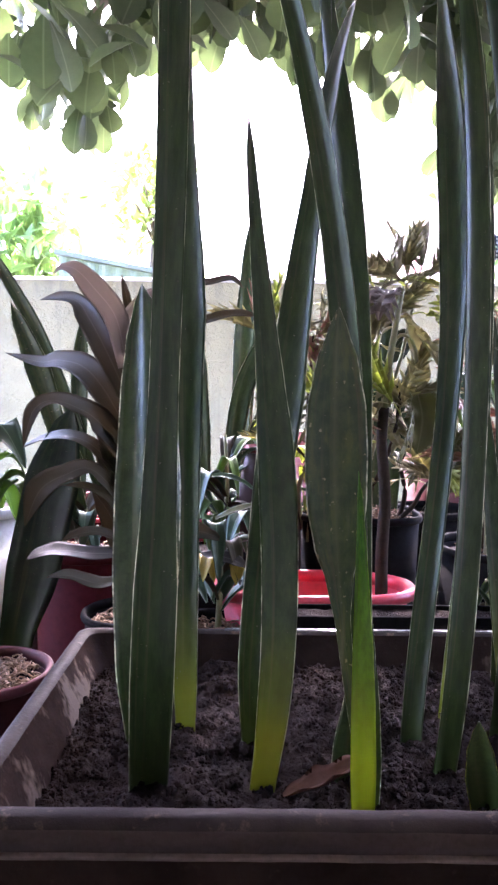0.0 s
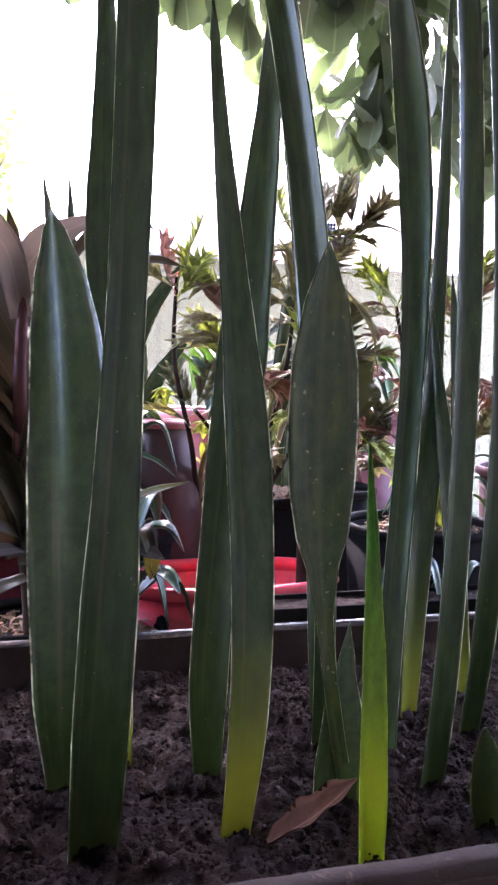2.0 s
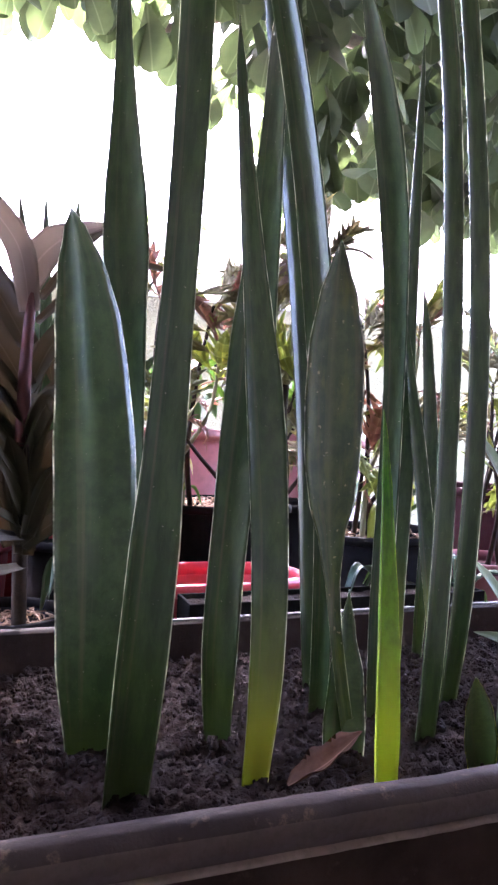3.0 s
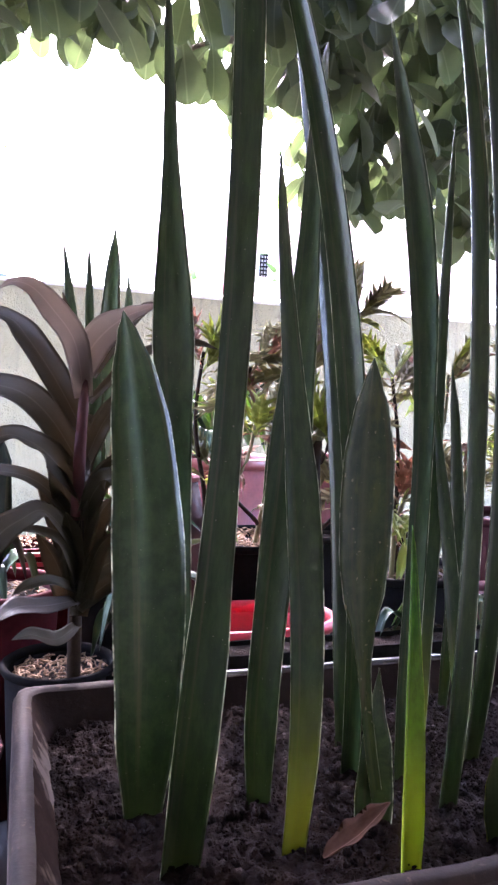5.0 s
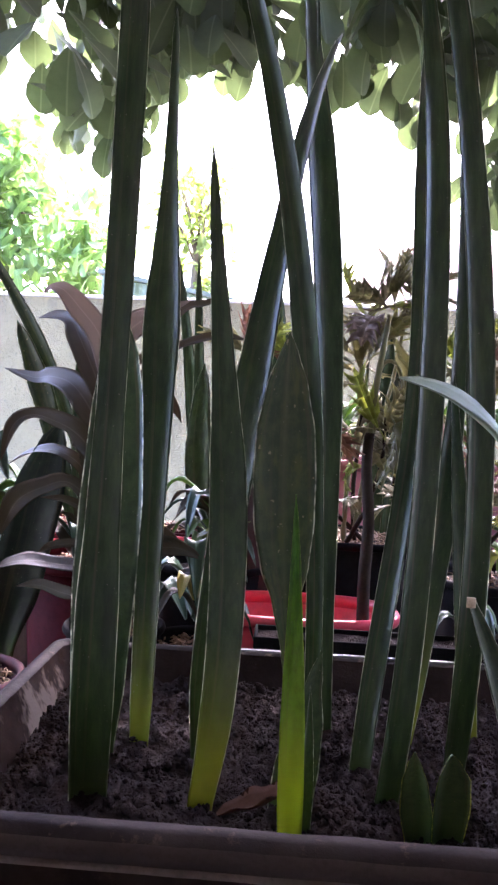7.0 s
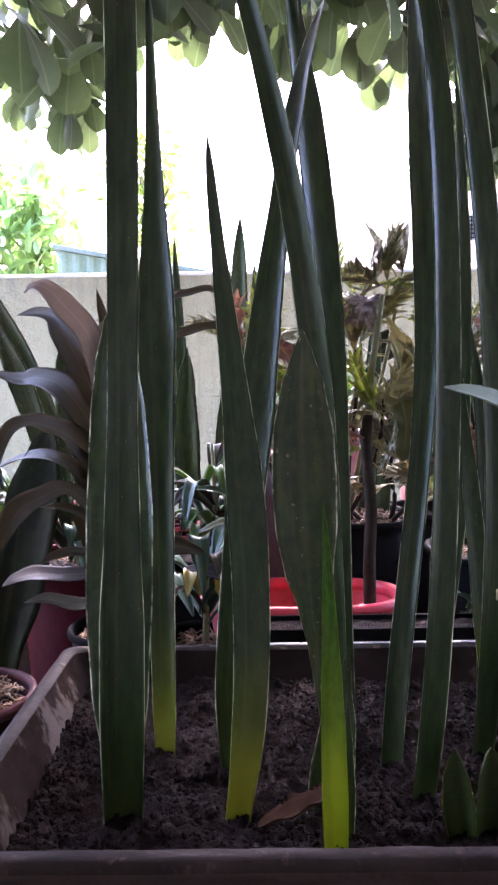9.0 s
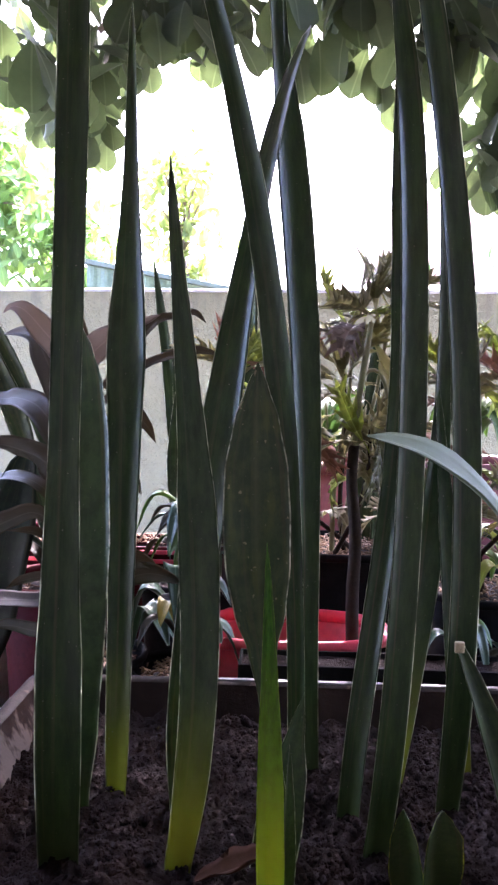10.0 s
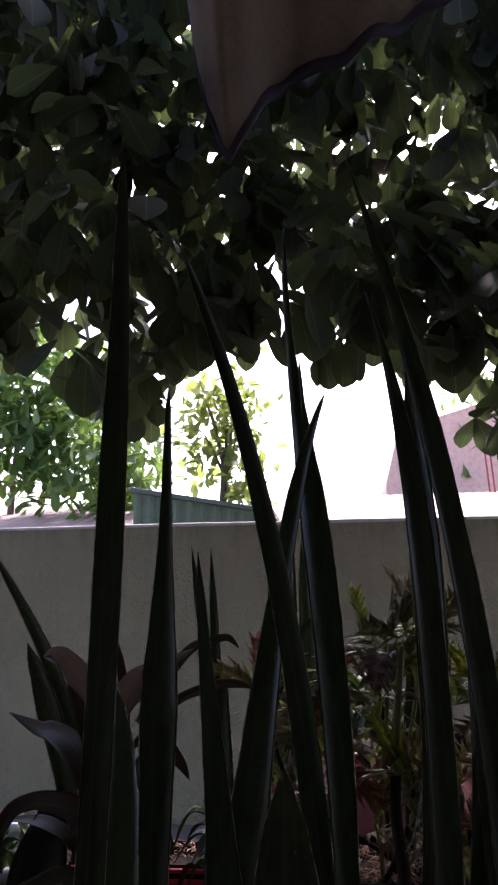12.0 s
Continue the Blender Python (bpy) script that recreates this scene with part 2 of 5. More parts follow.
def soil_material():
    n = Nodes("dark_soil", 0.85, spec=0.06)
    f = n.noise(22, 6, 0.7)
    g = n.noise(240, 4, 0.7, seed=1.0)
    c = n.mix(n.ramp(f, (0.35, (0, 0, 0)), (0.7, (1, 1, 1))), (0.010, 0.0058, 0.0042), (0.021, 0.0124, 0.0088))
    c = n.mix(n.ramp(g, (0.72, (0, 0, 0)), (0.80, (0.6, 0.6, 0.6))), c, (0.060, 0.040, 0.030))
    n.colour(c).bump(g, 1.0, 0.005).roughness(f, 0.75, 0.95)
    return n.m


def plaster_material():
    n = Nodes("cream_plaster", 0.9, spec=0.2)
    f = n.noise(1.6, 6, 0.6)
    run = n.noise(6.0, 5, 0.65, stretch=(2.2, 1, 0.22), seed=3.0)
    pit = n.noise(38, 4, 0.7, seed=8.0)
    c = n.mix(n.ramp(f, (0.3, (0, 0, 0)), (0.7, (1, 1, 1))), (0.178, 0.170, 0.104), (0.220, 0.209, 0.132))
    c = n.mix(n.ramp(run, (0.56, (0, 0, 0)), (0.78, (0.85, 0.85, 0.85))), c, (0.135, 0.125, 0.088))
    c = n.mix(n.ramp(pit, (0.63, (0, 0, 0)), (0.70, (0.7, 0.7, 0.7))), c, (0.125, 0.115, 0.085))
    sep = n.t.nodes.new("ShaderNodeSeparateXYZ")
    n.link(n.co.outputs["Object"], sep.inputs[0])
    top = n.node("ShaderNodeMapRange", From_Min=1.00, From_Max=1.20)
    n.link(sep.outputs["Z"], top.inputs["Value"])
    drip = n.noise(9.0, 5, 0.7, stretch=(2.5, 1, 0.5), seed=13.0)
    wet = n.mix(n.ramp(drip, (0.46, (0, 0, 0)), (0.62, (1, 1, 1))), (0, 0, 0), top.outputs[0])
    c = n.mix(wet, c, (0.130, 0.124, 0.092))
    rough = n.noise(14, 6, 0.7, seed=4.0)
    c = n.mix(n.ramp(rough, (0.35, (0.35, 0.35, 0.35)), (0.55, (0, 0, 0))), c, (0.160, 0.146, 0.100))
    n.colour(c).bump(pit, 1.0, 0.012)
    return n.m


TROUGH, INNER = trough_material("weathered_trough"), trough_material("worn_inner_trough", True)
RIM, SOIL, PLASTER = rim_material(), soil_material(), plaster_material()
LIP = plain("lip_brown", (0.030, 0.021, 0.017), (0.046, 0.032, 0.025), 0.7, 25, 0.4, spec=0.1)
LEDGE = plain("worn_ledge", (0.085, 0.062, 0.048), (0.13, 0.098, 0.076), 0.7, 30, 0.4, spec=0.1)
RIM_HIGHLIGHT = plain("rim_highlight_strip", (0.085, 0.082, 0.080), (0.12, 0.115, 0.11), 0.28, 30, 0.1, spec=0.5)
COPING = plain("wall_coping", (0.30, 0.29, 0.27), (0.44, 0.43, 0.40), 0.9, 12, 0.6, 0.004)
GROUND = plain("ground_concrete", (0.060, 0.054, 0.047), (0.10, 0.092, 0.082), 0.9, 3, 0.5, 0.004)
# paint of the unseen walls, pale so that they bounce fill onto the leaves
UNSEEN_WALL = plain("unseen_wall_paint", (0.60, 0.57, 0.52), (0.66, 0.63, 0.58), 0.85, 3, 0.2)
CEILING = plain("unseen_ceiling_paint", (0.60, 0.58, 0.54), (0.66, 0.64, 0.60), 0.85, 3, 0.2)
RED = plain("red_plastic", (0.48, 0.028, 0.045), (0.58, 0.045, 0.065), 0.35, 8, 0.05)
DARK_RED = plain("dark_red_plastic", (0.034, 0.0050, 0.0058), (0.052, 0.0070, 0.0080), 0.7, 10, 0.08, spec=0.04)
PINK = plain("pink_plastic", (0.21, 0.050, 0.048), (0.27, 0.072, 0.066), 0.5, 8, 0.08)
BROWN_POT = plain("dull_brown_plastic", (0.050, 0.026, 0.023), (0.070, 0.036, 0.032), 0.6, 10, 0.1, spec=0.2)
DULL_RED = plain("dull_red_plastic", (0.026, 0.008, 0.008), (0.038, 0.011, 0.011), 0.7, 10, 0.1, spec=0.05)
PINK_RIM = plain("faded_pink_rim", (0.055, 0.017, 0.016), (0.080, 0.026, 0.024), 0.6, 8, 0.08, spec=0.1)
MAROON = plain("maroon_plastic", (0.14, 0.035, 0.04), (0.19, 0.05, 0.055), 0.5, 8, 0.08)
BLACK = plain("black_plastic", (0.0060, 0.0054, 0.0052), (0.0105, 0.0096, 0.0092), 0.8, 16, 0.08, spec=0.03)
WHITE = plain("white_plastic", (0.62, 0.63, 0.64), (0.72, 0.72, 0.71), 0.45, 10, 0.05)
HUSK = plain("coconut_husk", (0.17, 0.095, 0.05), (0.27, 0.17, 0.095), 0.85, 90, 0.4)
PINK_PAINT = plain("pink_house_paint", (0.72, 0.45, 0.34), (0.78, 0.51, 0.40), 0.8, 2, 0.2)
ROOF_TILE = plain("pale_roof_sheet", (0.27, 0.17, 0.14), (0.34, 0.23, 0.19), 0.7, 4, 0.3)
GREEN_ROOF = plain("dark_green_roof", (0.05, 0.08, 0.07), (0.08, 0.11, 0.10), 0.6, 4, 0.3)
GREEN_WALL = plain("green_sheet", (0.05, 0.085, 0.06), (0.075, 0.12, 0.085), 0.55, 6, 0.2)
RED_METAL = plain("red_metal", (0.30, 0.05, 0.04), (0.40, 0.08, 0.06), 0.5, 20, 0.2)
CLOTH = plain("beige_cloth", (0.175, 0.140, 0.100), (0.225, 0.18, 0.13), 0.9, 8, 0.3)
CLOTH_DARK = plain("dark_hem", (0.04, 0.035, 0.05), (0.06, 0.05, 0.07), 0.9, 20, 0.3)


# ---- mesh helpers ----
def mesh_object(name, bm, material, parent=None, label="", smooth=True):
    me = bpy.data.meshes.new(name)
    bm.normal_update()
    bm.to_mesh(me)
    bm.free()
    if smooth:
        me.shade_smooth()
    me.materials.append(material)
    ob = new(name, me)
    if parent:
        ob.parent = parent
    if label:
        ob["label"] = label
    return ob


def part(name, bm, material, parent, label="", smooth=True):
    return mesh_object(name, bm, material, parent, label, smooth)


def thing(name, label, category, place=(0, 0, 0), group="", kind=""):
    ob = new(name)
    ob.location = place
    ob.empty_display_size = 0.02
    return tagged(ob, label, category, group, kind)


def box_into(bm, x0, x1, y0, y1, z0, z1, bevel=0.0):
    made = bmesh.ops.create_cube(bm, size=1.0, matrix=Matrix.LocRotScale(((x0 + x1) / 2, (y0 + y1) / 2, (z0 + z1) / 2), None, (x1 - x0, y1 - y0, z1 - z0)))
    if bevel:
        edges = list({e for v in made["verts"] for e in v.link_edges})
        bmesh.ops.bevel(bm, geom=edges, offset=bevel, segments=2, affect="EDGES", profile=0.6)
    return bm


def revolve(profile, segments=40, sx=1.0, sy=1.0, power=2.0, hoop=False):
    """A turned body from (radius, height) pairs; sx, sy and a power above 2 make it oval or squarish."""
    bm = bmesh.new()
    rings = []
    for r, z in profile:
        ring = []
        for k in range(segments):
            a = 2 * math.pi * k / segments
            c, s = math.cos(a), math.sin(a)
            q = (abs(c) ** power + abs(s) ** power) ** (-1 / power)
            ring.append(bm.verts.new((r * c * q * sx, r * s * q * sy, z)))
        rings.append(ring)
    for a, b in zip(rings, rings[1:]):
        for k in range(segments):
            bm.faces.new((a[k], a[(k + 1) % segments], b[(k + 1) % segments], b[k]))
    if hoop:
        a, b = rings[-1], rings[0]
        for k in range(segments):
            bm.faces.new((a[k], a[(k + 1) % segments], b[(k + 1) % segments], b[k]))
    else:
        bm.faces.new(list(reversed(rings[0])))
        bm.faces.new(rings[-1])
    bmesh.ops.recalc_face_normals(bm, faces=bm.faces)
    return bm


def knots(pairs, s):
    """Smooth value between (position, value) pairs."""
    for (a, u), (b, v) in zip(pairs, pairs[1:]):
        if s <= b:
            f = (s - a) / (b - a)
            f = f * f * (3 - 2 * f) * 0.5 + f * 0.5
            return u + (v - u) * f
    return pairs[-1][1]


def glide(points, s):
    """A Catmull-Rom curve through a few points."""
    n = len(points) - 1
    i = min(int(s * n), n - 1)
    f = s * n - i
    p = [Vector(points[max(0, min(n, j))]) for j in (i - 1, i, i + 1, i + 2)]
    return 0.5 * ((2 * p[1]) + (p[2] - p[0]) * f + (2 * p[0] - 5 * p[1] + 4 * p[2] - p[3]) * f * f + (3 * p[1] - p[0] - 3 * p[2] + p[3]) * f ** 3)


def sweep_leaf(bm, curve, width, side, fold, thick, steps=26, across=8, ripple=0.0, seed=0.0, crease=1.6, bulge=0.0):
    """A closed, channelled blade along a curve. side(s): direction across it; fold: how far its margins stand forward, as a share of the width;
    bulge: how far one half bows."""
    uv = bm.loops.layers.uv.verify()
    rings, places = [], {}
    for i in range(steps + 1):
        s = i / steps
        c = curve(s)
        t = (curve(min(1, s + 0.01)) - curve(max(0, s - 0.01))).normalized()
        d = side(s)
        d = (d - t * d.dot(t)).normalized()
        nrm = d.cross(t).normalized()
        w = max(width(s), 0.0006)
        ring = []
        for back in (0, 1):
            for k in range(across + 1):
                u = -1 + 2 * k / across
                if back:
                    u = -u
                    if k in (0, across):
                        continue
                lift = fold * w * abs(u) ** crease + (bulge * min(1, 1.5 * s) * w * math.sin(-0.75 * math.pi * u) if u < 0 else 0.0)
                wob = ripple * w * math.sin(19 * s + 2.2 * u + seed) * abs(u)
                th = thick * (1 - 0.75 * u * u) * min(1.0, 0.25 + w / 0.02)
                p = c + d * (u * w / 2) + nrm * (lift + wob + (-th if back else 0.0))
                v = bm.verts.new(p)
                places[v] = ((u + 1) / 2, s)
                ring.append(v)
        rings.append(ring)
    m = len(rings[0])
    for a, b in zip(rings, rings[1:]):
        for k in range(m):
            f = bm.faces.new((a[k], a[(k + 1) % m], b[(k + 1) % m], b[k]))
            for lp in f.loops:
                lp[uv].uv = places[lp.vert]
    for ring in (rings[0], rings[-1]):
        f = bm.faces.new(ring)
        for lp in f.loops:
            lp[uv].uv = places[lp.vert]
    return bm


def tube(bm, points, radii, sides=8, steps=12):
    rings = []
    for i in range(steps + 1):
        s = i / steps
        c = glide(points, s)
        t = (glide(points, min(1, s + 0.02)) - glide(points, max(0, s - 0.02))).normalized()
        d = t.orthogonal().normalized()
        e = t.cross(d)
        r = radii[0] + (radii[1] - radii[0]) * s
        rings.append([bm.verts.new(c + (d * math.cos(2 * math.pi * k / sides) + e * math.sin(2 * math.pi * k / sides)) * r) for k in range(sides)])
    for a, b in zip(rings, rings[1:]):
        for k in range(sides):
            bm.faces.new((a[k], a[(k + 1) % sides], b[(k + 1) % sides], b[k]))
    bm.faces.new(list(reversed(rings[0])))
    bm.faces.new(rings[-1])
    return bm


# ---- ground, garden wall, unseen walls and ceiling that shape the light ----
def slab(name, x0, x1, y0, y1, z0, z1, material, label, bevel=0.0, category="wall"):
    bm = box_into(bmesh.new(), x0, x1, y0, y1, z0, z1, bevel)
    ob = mesh_object(name, bm, material, smooth=False)
    return tagged(ob, label, category, kind="structure")


def ground_sheet():
    """One sheet: the terrace under the pots, a step down to a sunken strip along the garden wall, and the land beyond."""
    bm = bmesh.new()
    edge = ((-60, 0), (1.4, 0), (2.045, 0), (2.05, -0.005), (2.055, -0.28), (2.8, -0.29), (3.66, -0.28), (3.68, 0), (60, 0), (60, -0.6), (-60, -0.6))
    ends = [[bm.verts.new((x, y, z)) for y, z in edge] for x in (-60, 60)]
    for k in range(len(edge)):
        n = (k + 1) % len(edge)
        bm.faces.new((ends[0][k], ends[0][n], ends[1][n], ends[1][k]))
    bm.faces.new(ends[0]), bm.faces.new(list(reversed(ends[1])))
    bmesh.ops.recalc_face_normals(bm, faces=bm.faces)
    tagged(mesh_object("ground", bm, GROUND, smooth=False), "dark weathered concrete ground under the pots", "ground", kind="structure")


ground_sheet()


def garden_wall():
    bm = bmesh.new()
    nx = 120
    x0, x1, y0, y1, top = -12.0, 12.0, 3.6, 3.75, 1.145
    rows = []
    for i in range(nx + 1):
        x = x0 + (x1 - x0) * i / nx
        wob = 0.004 * noise.noise((x * 1.7, 0, 3))
        rows.append([bm.verts.new((x, y0 + 0.004 * noise.noise((x, 1, 9)), -0.3)), bm.verts.new((x, y0 + wob, top)), bm.verts.new((x, y1, top)), bm.verts.new((x, y1, -0.3))])
    for a, b in zip(rows, rows[1:]):
        for k in range(4):
            bm.faces.new((a[k], b[k], b[(k + 1) % 4], a[(k + 1) % 4]))
    bm.faces.new(rows[0]), bm.faces.new(list(reversed(rows[-1])))
    bmesh.ops.recalc_face_normals(bm, faces=bm.faces)
    wall = tagged(mesh_object("wall_garden", bm, PLASTER, smooth=False), "cream plastered garden wall with rain stains and pits", "wall", kind="structure")
    bm = bmesh.new()
    for i in range(nx + 1):
        x = x0 + (x1 - x0) * i / nx
        z = 1.163 + 0.004 * noise.noise((x * 2.3, 5, 0))
        rows[i] = [bm.verts.new((x, y0 - 0.006, top)), bm.verts.new((x, y0 - 0.006, z - 0.004)), bm.verts.new((x, y0, z)), bm.verts.new((x, y1 + 0.006, z)), bm.verts.new((x, y1 + 0.006, top))]
    for a, b in zip(rows, rows[1:]):
        for k in range(5):
            bm.faces.new((a[k], b[k], b[(k + 1) % 5], a[(k + 1) % 5]))
    bm.faces.new(rows[0]), bm.faces.new(list(reversed(rows[-1])))
    bmesh.ops.recalc_face_normals(bm, faces=bm.faces)
    tagged(mesh_object("wall_coping", bm, COPING, smooth=False), "thin weathered cement cap along the garden wall", "trim", kind="structure")


garden_wall()
# unseen wall behind the camera, added to block sky and return soft fill
slab("wall_bounce_back", -3.2, 3.2, -2.2, -2.0, 0, 2.6, UNSEEN_WALL, "unseen pale wall added behind the camera to bounce fill light")
# unseen side walls, added to hold back sky light from left and right
slab("wall_shade_left", -1.9, -1.75, -2.0, 0.6, 0, 2.6, UNSEEN_WALL, "unseen side wall added to block sky light from the side")
slab("wall_shade_right", 1.75, 1.9, -2.0, 0.6, 0, 2.6, UNSEEN_WALL, "unseen side wall added to block sky light from the side")
# unseen ceiling, reaching forward to cut the sky light on trough and leaves
slab("ceiling", -3.2, 3.2, -2.2, 1.20, 2.6, 2.7, CEILING, "unseen ceiling added to shade the trough from the sky", category="ceiling")


# ---- the planting trough ----
TX0, TX1, TY0, TY1, TZ = -0.214, 0.62, 0.460, 0.870, 0.250


def soil_height(x, y):
    h = 0.203 + 0.008 * noise.noise((x * 16, y * 16, 1)) + 0.007 * noise.noise((x * 42, y * 42, 2)) + 0.006 * noise.noise((x * 110, y * 110, 4))
    return h + 0.012 * max(0, (y - 0.62)) / 0.25


def trough():
    top = thing("planting_trough", "long grey weathered planting trough with a worn rim", "planter")
    cx, cy = (TX0 + TX1) / 2, (TY0 + TY1) / 2
    hx, hy = (TX1 - TX0) / 2, (TY1 - TY0) / 2

    def loop(bm, inset, z, corner=0.02, wear=0.0):
        ring = []
        ax, ay = hx - inset, hy - inset
        c = max(corner - inset * 0.3, 0.004)
        pts = []
        for qx, qy, a0 in ((1, 1, 0), (-1, 1, 90), (-1, -1, 180), (1, -1, 270)):
            for k in range(5):
                a = radians(a0 + 22.5 * k)
                pts.append((cx + qx * (ax - c) + c * math.cos(a), cy + qy * (ay - c) + c * math.sin(a)))
        full = []
        for (xa, ya), (xb, yb) in zip(pts, pts[1:] + pts[:1]):
            n = max(1, int(math.hypot(xb - xa, yb - ya) / 0.012))
            full += [(xa + (xb - xa) * k / n, ya + (yb - ya) * k / n) for k in range(n)]
        for x, y in full:
            w = wear * noise.noise((x * 22, y * 22, z * 5)) + 0.6 * wear * noise.noise((x * 70, y * 70, 3))
            d = Vector((cx - x, cy - y, 0)).normalized()
            ring.append(bm.verts.new((x + d.x * w, y + d.y * w, z + 0.5 * w)))
        return ring

    def skin(bm, rings):
        for a, b in zip(rings, rings[1:]):
            for k in range(len(a)):
                j0, j1 = k * len(b) // len(a), (k + 1) * len(b) // len(a)
                q = [a[k], a[(k + 1) % len(a)], b[j1 % len(b)], b[j0 % len(b)]]
                q = [v for i, v in enumerate(q) if v not in q[:i]]
                if len(q) > 2:
                    try:
                        bm.faces.new(q)
                    except ValueError:
                        pass
        bmesh.ops.recalc_face_normals(bm, faces=bm.faces)
        return bm

    bm = bmesh.new()
    skin(bm, [loop(bm, 0.018, 0.0), loop(bm, 0.008, TZ - 0.036), loop(bm, 0.008, TZ - 0.022)])
    part("body", bm, TROUGH, top)
    bm = bmesh.new()
    skin(bm, [loop(bm, 0.007, TZ - 0.024), loop(bm, -0.001, TZ - 0.023, 0.02, 0.0006), loop(bm, -0.001, TZ - 0.010, 0.02, 0.0008), loop(bm, 0.0, TZ - 0.008, 0.02, 0.001)])
    part("lip", bm, LIP, top, "dark brown outer lip")
    bm = bmesh.new()
    skin(bm, [loop(bm, 0.007, TZ - 0.032), loop(bm, 0.001, TZ - 0.030, 0.02, 0.0008), loop(bm, 0.001, TZ - 0.027, 0.02, 0.0008), loop(bm, 0.007, TZ - 0.025)])
    part("ledge", bm, LEDGE, top, "thin pale worn ledge")
    bm = bmesh.new()
    skin(bm, [loop(bm, 0.0, TZ - 0.009, 0.02, 0.001), loop(bm, 0.003, TZ - 0.001, 0.02, 0.0012),
              loop(bm, 0.008, TZ, 0.02, 0.0010), loop(bm, 0.015, TZ - 0.0005, 0.02, 0.0010), loop(bm, 0.018, TZ - 0.003, 0.02, 0.0014)])
    part("rim", bm, RIM, top, "worn pale grey rim with chipped brown patches")
    bm = bmesh.new()
    skin(bm, [loop(bm, 0.0175, TZ - 0.003, 0.02, 0.0014), loop(bm, 0.022, TZ - 0.012, 0.02, 0.002), loop(bm, 0.034, TZ - 0.035, 0.02, 0.003), loop(bm, 0.044, TZ - 0.065, 0.02, 0.002), loop(bm, 0.046, 0.12, 0.02)])
    part("inner_wall", bm, INNER, top, "dirty inner wall with pale worn patches")
    # separate glossy strip, added so only the back rim shows a sky highlight
    part("back_highlight", box_into(bmesh.new(), -0.03, TX1 - 0.02, TY1 - 0.013, TY1 - 0.006, TZ - 0.002, TZ + 0.0018, 0.0008), RIM_HIGHLIGHT, top, "added glossy strip that gives the back rim its bright sky line", smooth=False)
    bm = bmesh.new()
    nx, ny = 260, 130
    grid = [[bm.verts.new((x, y, soil_height(x, y))) for x in (TX0 + 0.030 + (TX1 - TX0 - 0.060) * i / nx for i in range(nx + 1))]
            for y in (TY0 + 0.030 + (TY1 - TY0 - 0.060) * j / ny for j in range(ny + 1))]
    for j in range(ny):
        for i in range(nx):
            bm.faces.new((grid[j][i], grid[j][i + 1], grid[j + 1][i + 1], grid[j + 1][i]))
    soil = part("soil", bm, SOIL, top, "dark crumbly potting soil")
    rng = random.Random(4)
    seedm = bmesh.new()
    bmesh.ops.create_icosphere(seedm, subdivisions=1, radius=1.0)
    ball = [v.co.copy() for v in seedm.verts]
    tris = [[v.index for v in f.verts] for f in seedm.faces]
    seedm.free()
    bm = bmesh.new()
    for _ in range(9000):
        x, y = rng.uniform(TX0 + 0.035, min(TX1 - 0.035, 0.45)), rng.uniform(TY0 + 0.035, TY1 - 0.035)
        r = rng.choice((0.0007, 0.0008, 0.001, 0.0012, 0.0014, 0.0017, 0.002, 0.0026, 0.0036))
        m = Matrix.LocRotScale((x, y, soil_height(x, y) + r * 0.35), Euler((rng.random() * 6, rng.random() * 6, rng.random() * 6)), (r, r * rng.uniform(0.6, 1), r * rng.uniform(0.5, 0.9)))
        made = [bm.verts.new(m @ q + Vector([rng.uniform(-0.4, 0.4) * r for _ in range(3)])) for q in ball]
        for t in tris:
            bm.faces.new([made[k] for k in t])
    for _ in range(520):
        x, y = rng.uniform(TX0 + 0.06, 0.45), rng.uniform(TY0 + 0.045, TY1 - 0.05)
        if x < 0.05 and rng.random() < 0.5:
            continue
        r = rng.choice((0.003, 0.0035, 0.004, 0.005, 0.0065))
        for _ in range(rng.choice((2, 3, 4))):
            q = r * rng.uniform(0.5, 1.0)
            at = (x + rng.uniform(-r, r), y + rng.uniform(-r, r), soil_height(x, y) + q * rng.uniform(0.2, 0.9))
            m = Matrix.LocRotScale(at, Euler((rng.random() * 6, rng.random() * 6, rng.random() * 6)), (q, q * rng.uniform(0.7, 1), q * rng.uniform(0.6, 0.9)))
            made = [bm.verts.new(m @ v + Vector([rng.uniform(-0.3, 0.3) * q for _ in range(3)])) for v in ball]
            for t in tris:
                bm.faces.new([made[k] for k in t])
    clods = part("loose_soil", bm, SOIL, top)
    clods["kind"] = "stuff"
    return top


trough()

# ---- snake plants in the trough ----
FOOT, SOIL_Z = 0.184, 0.200


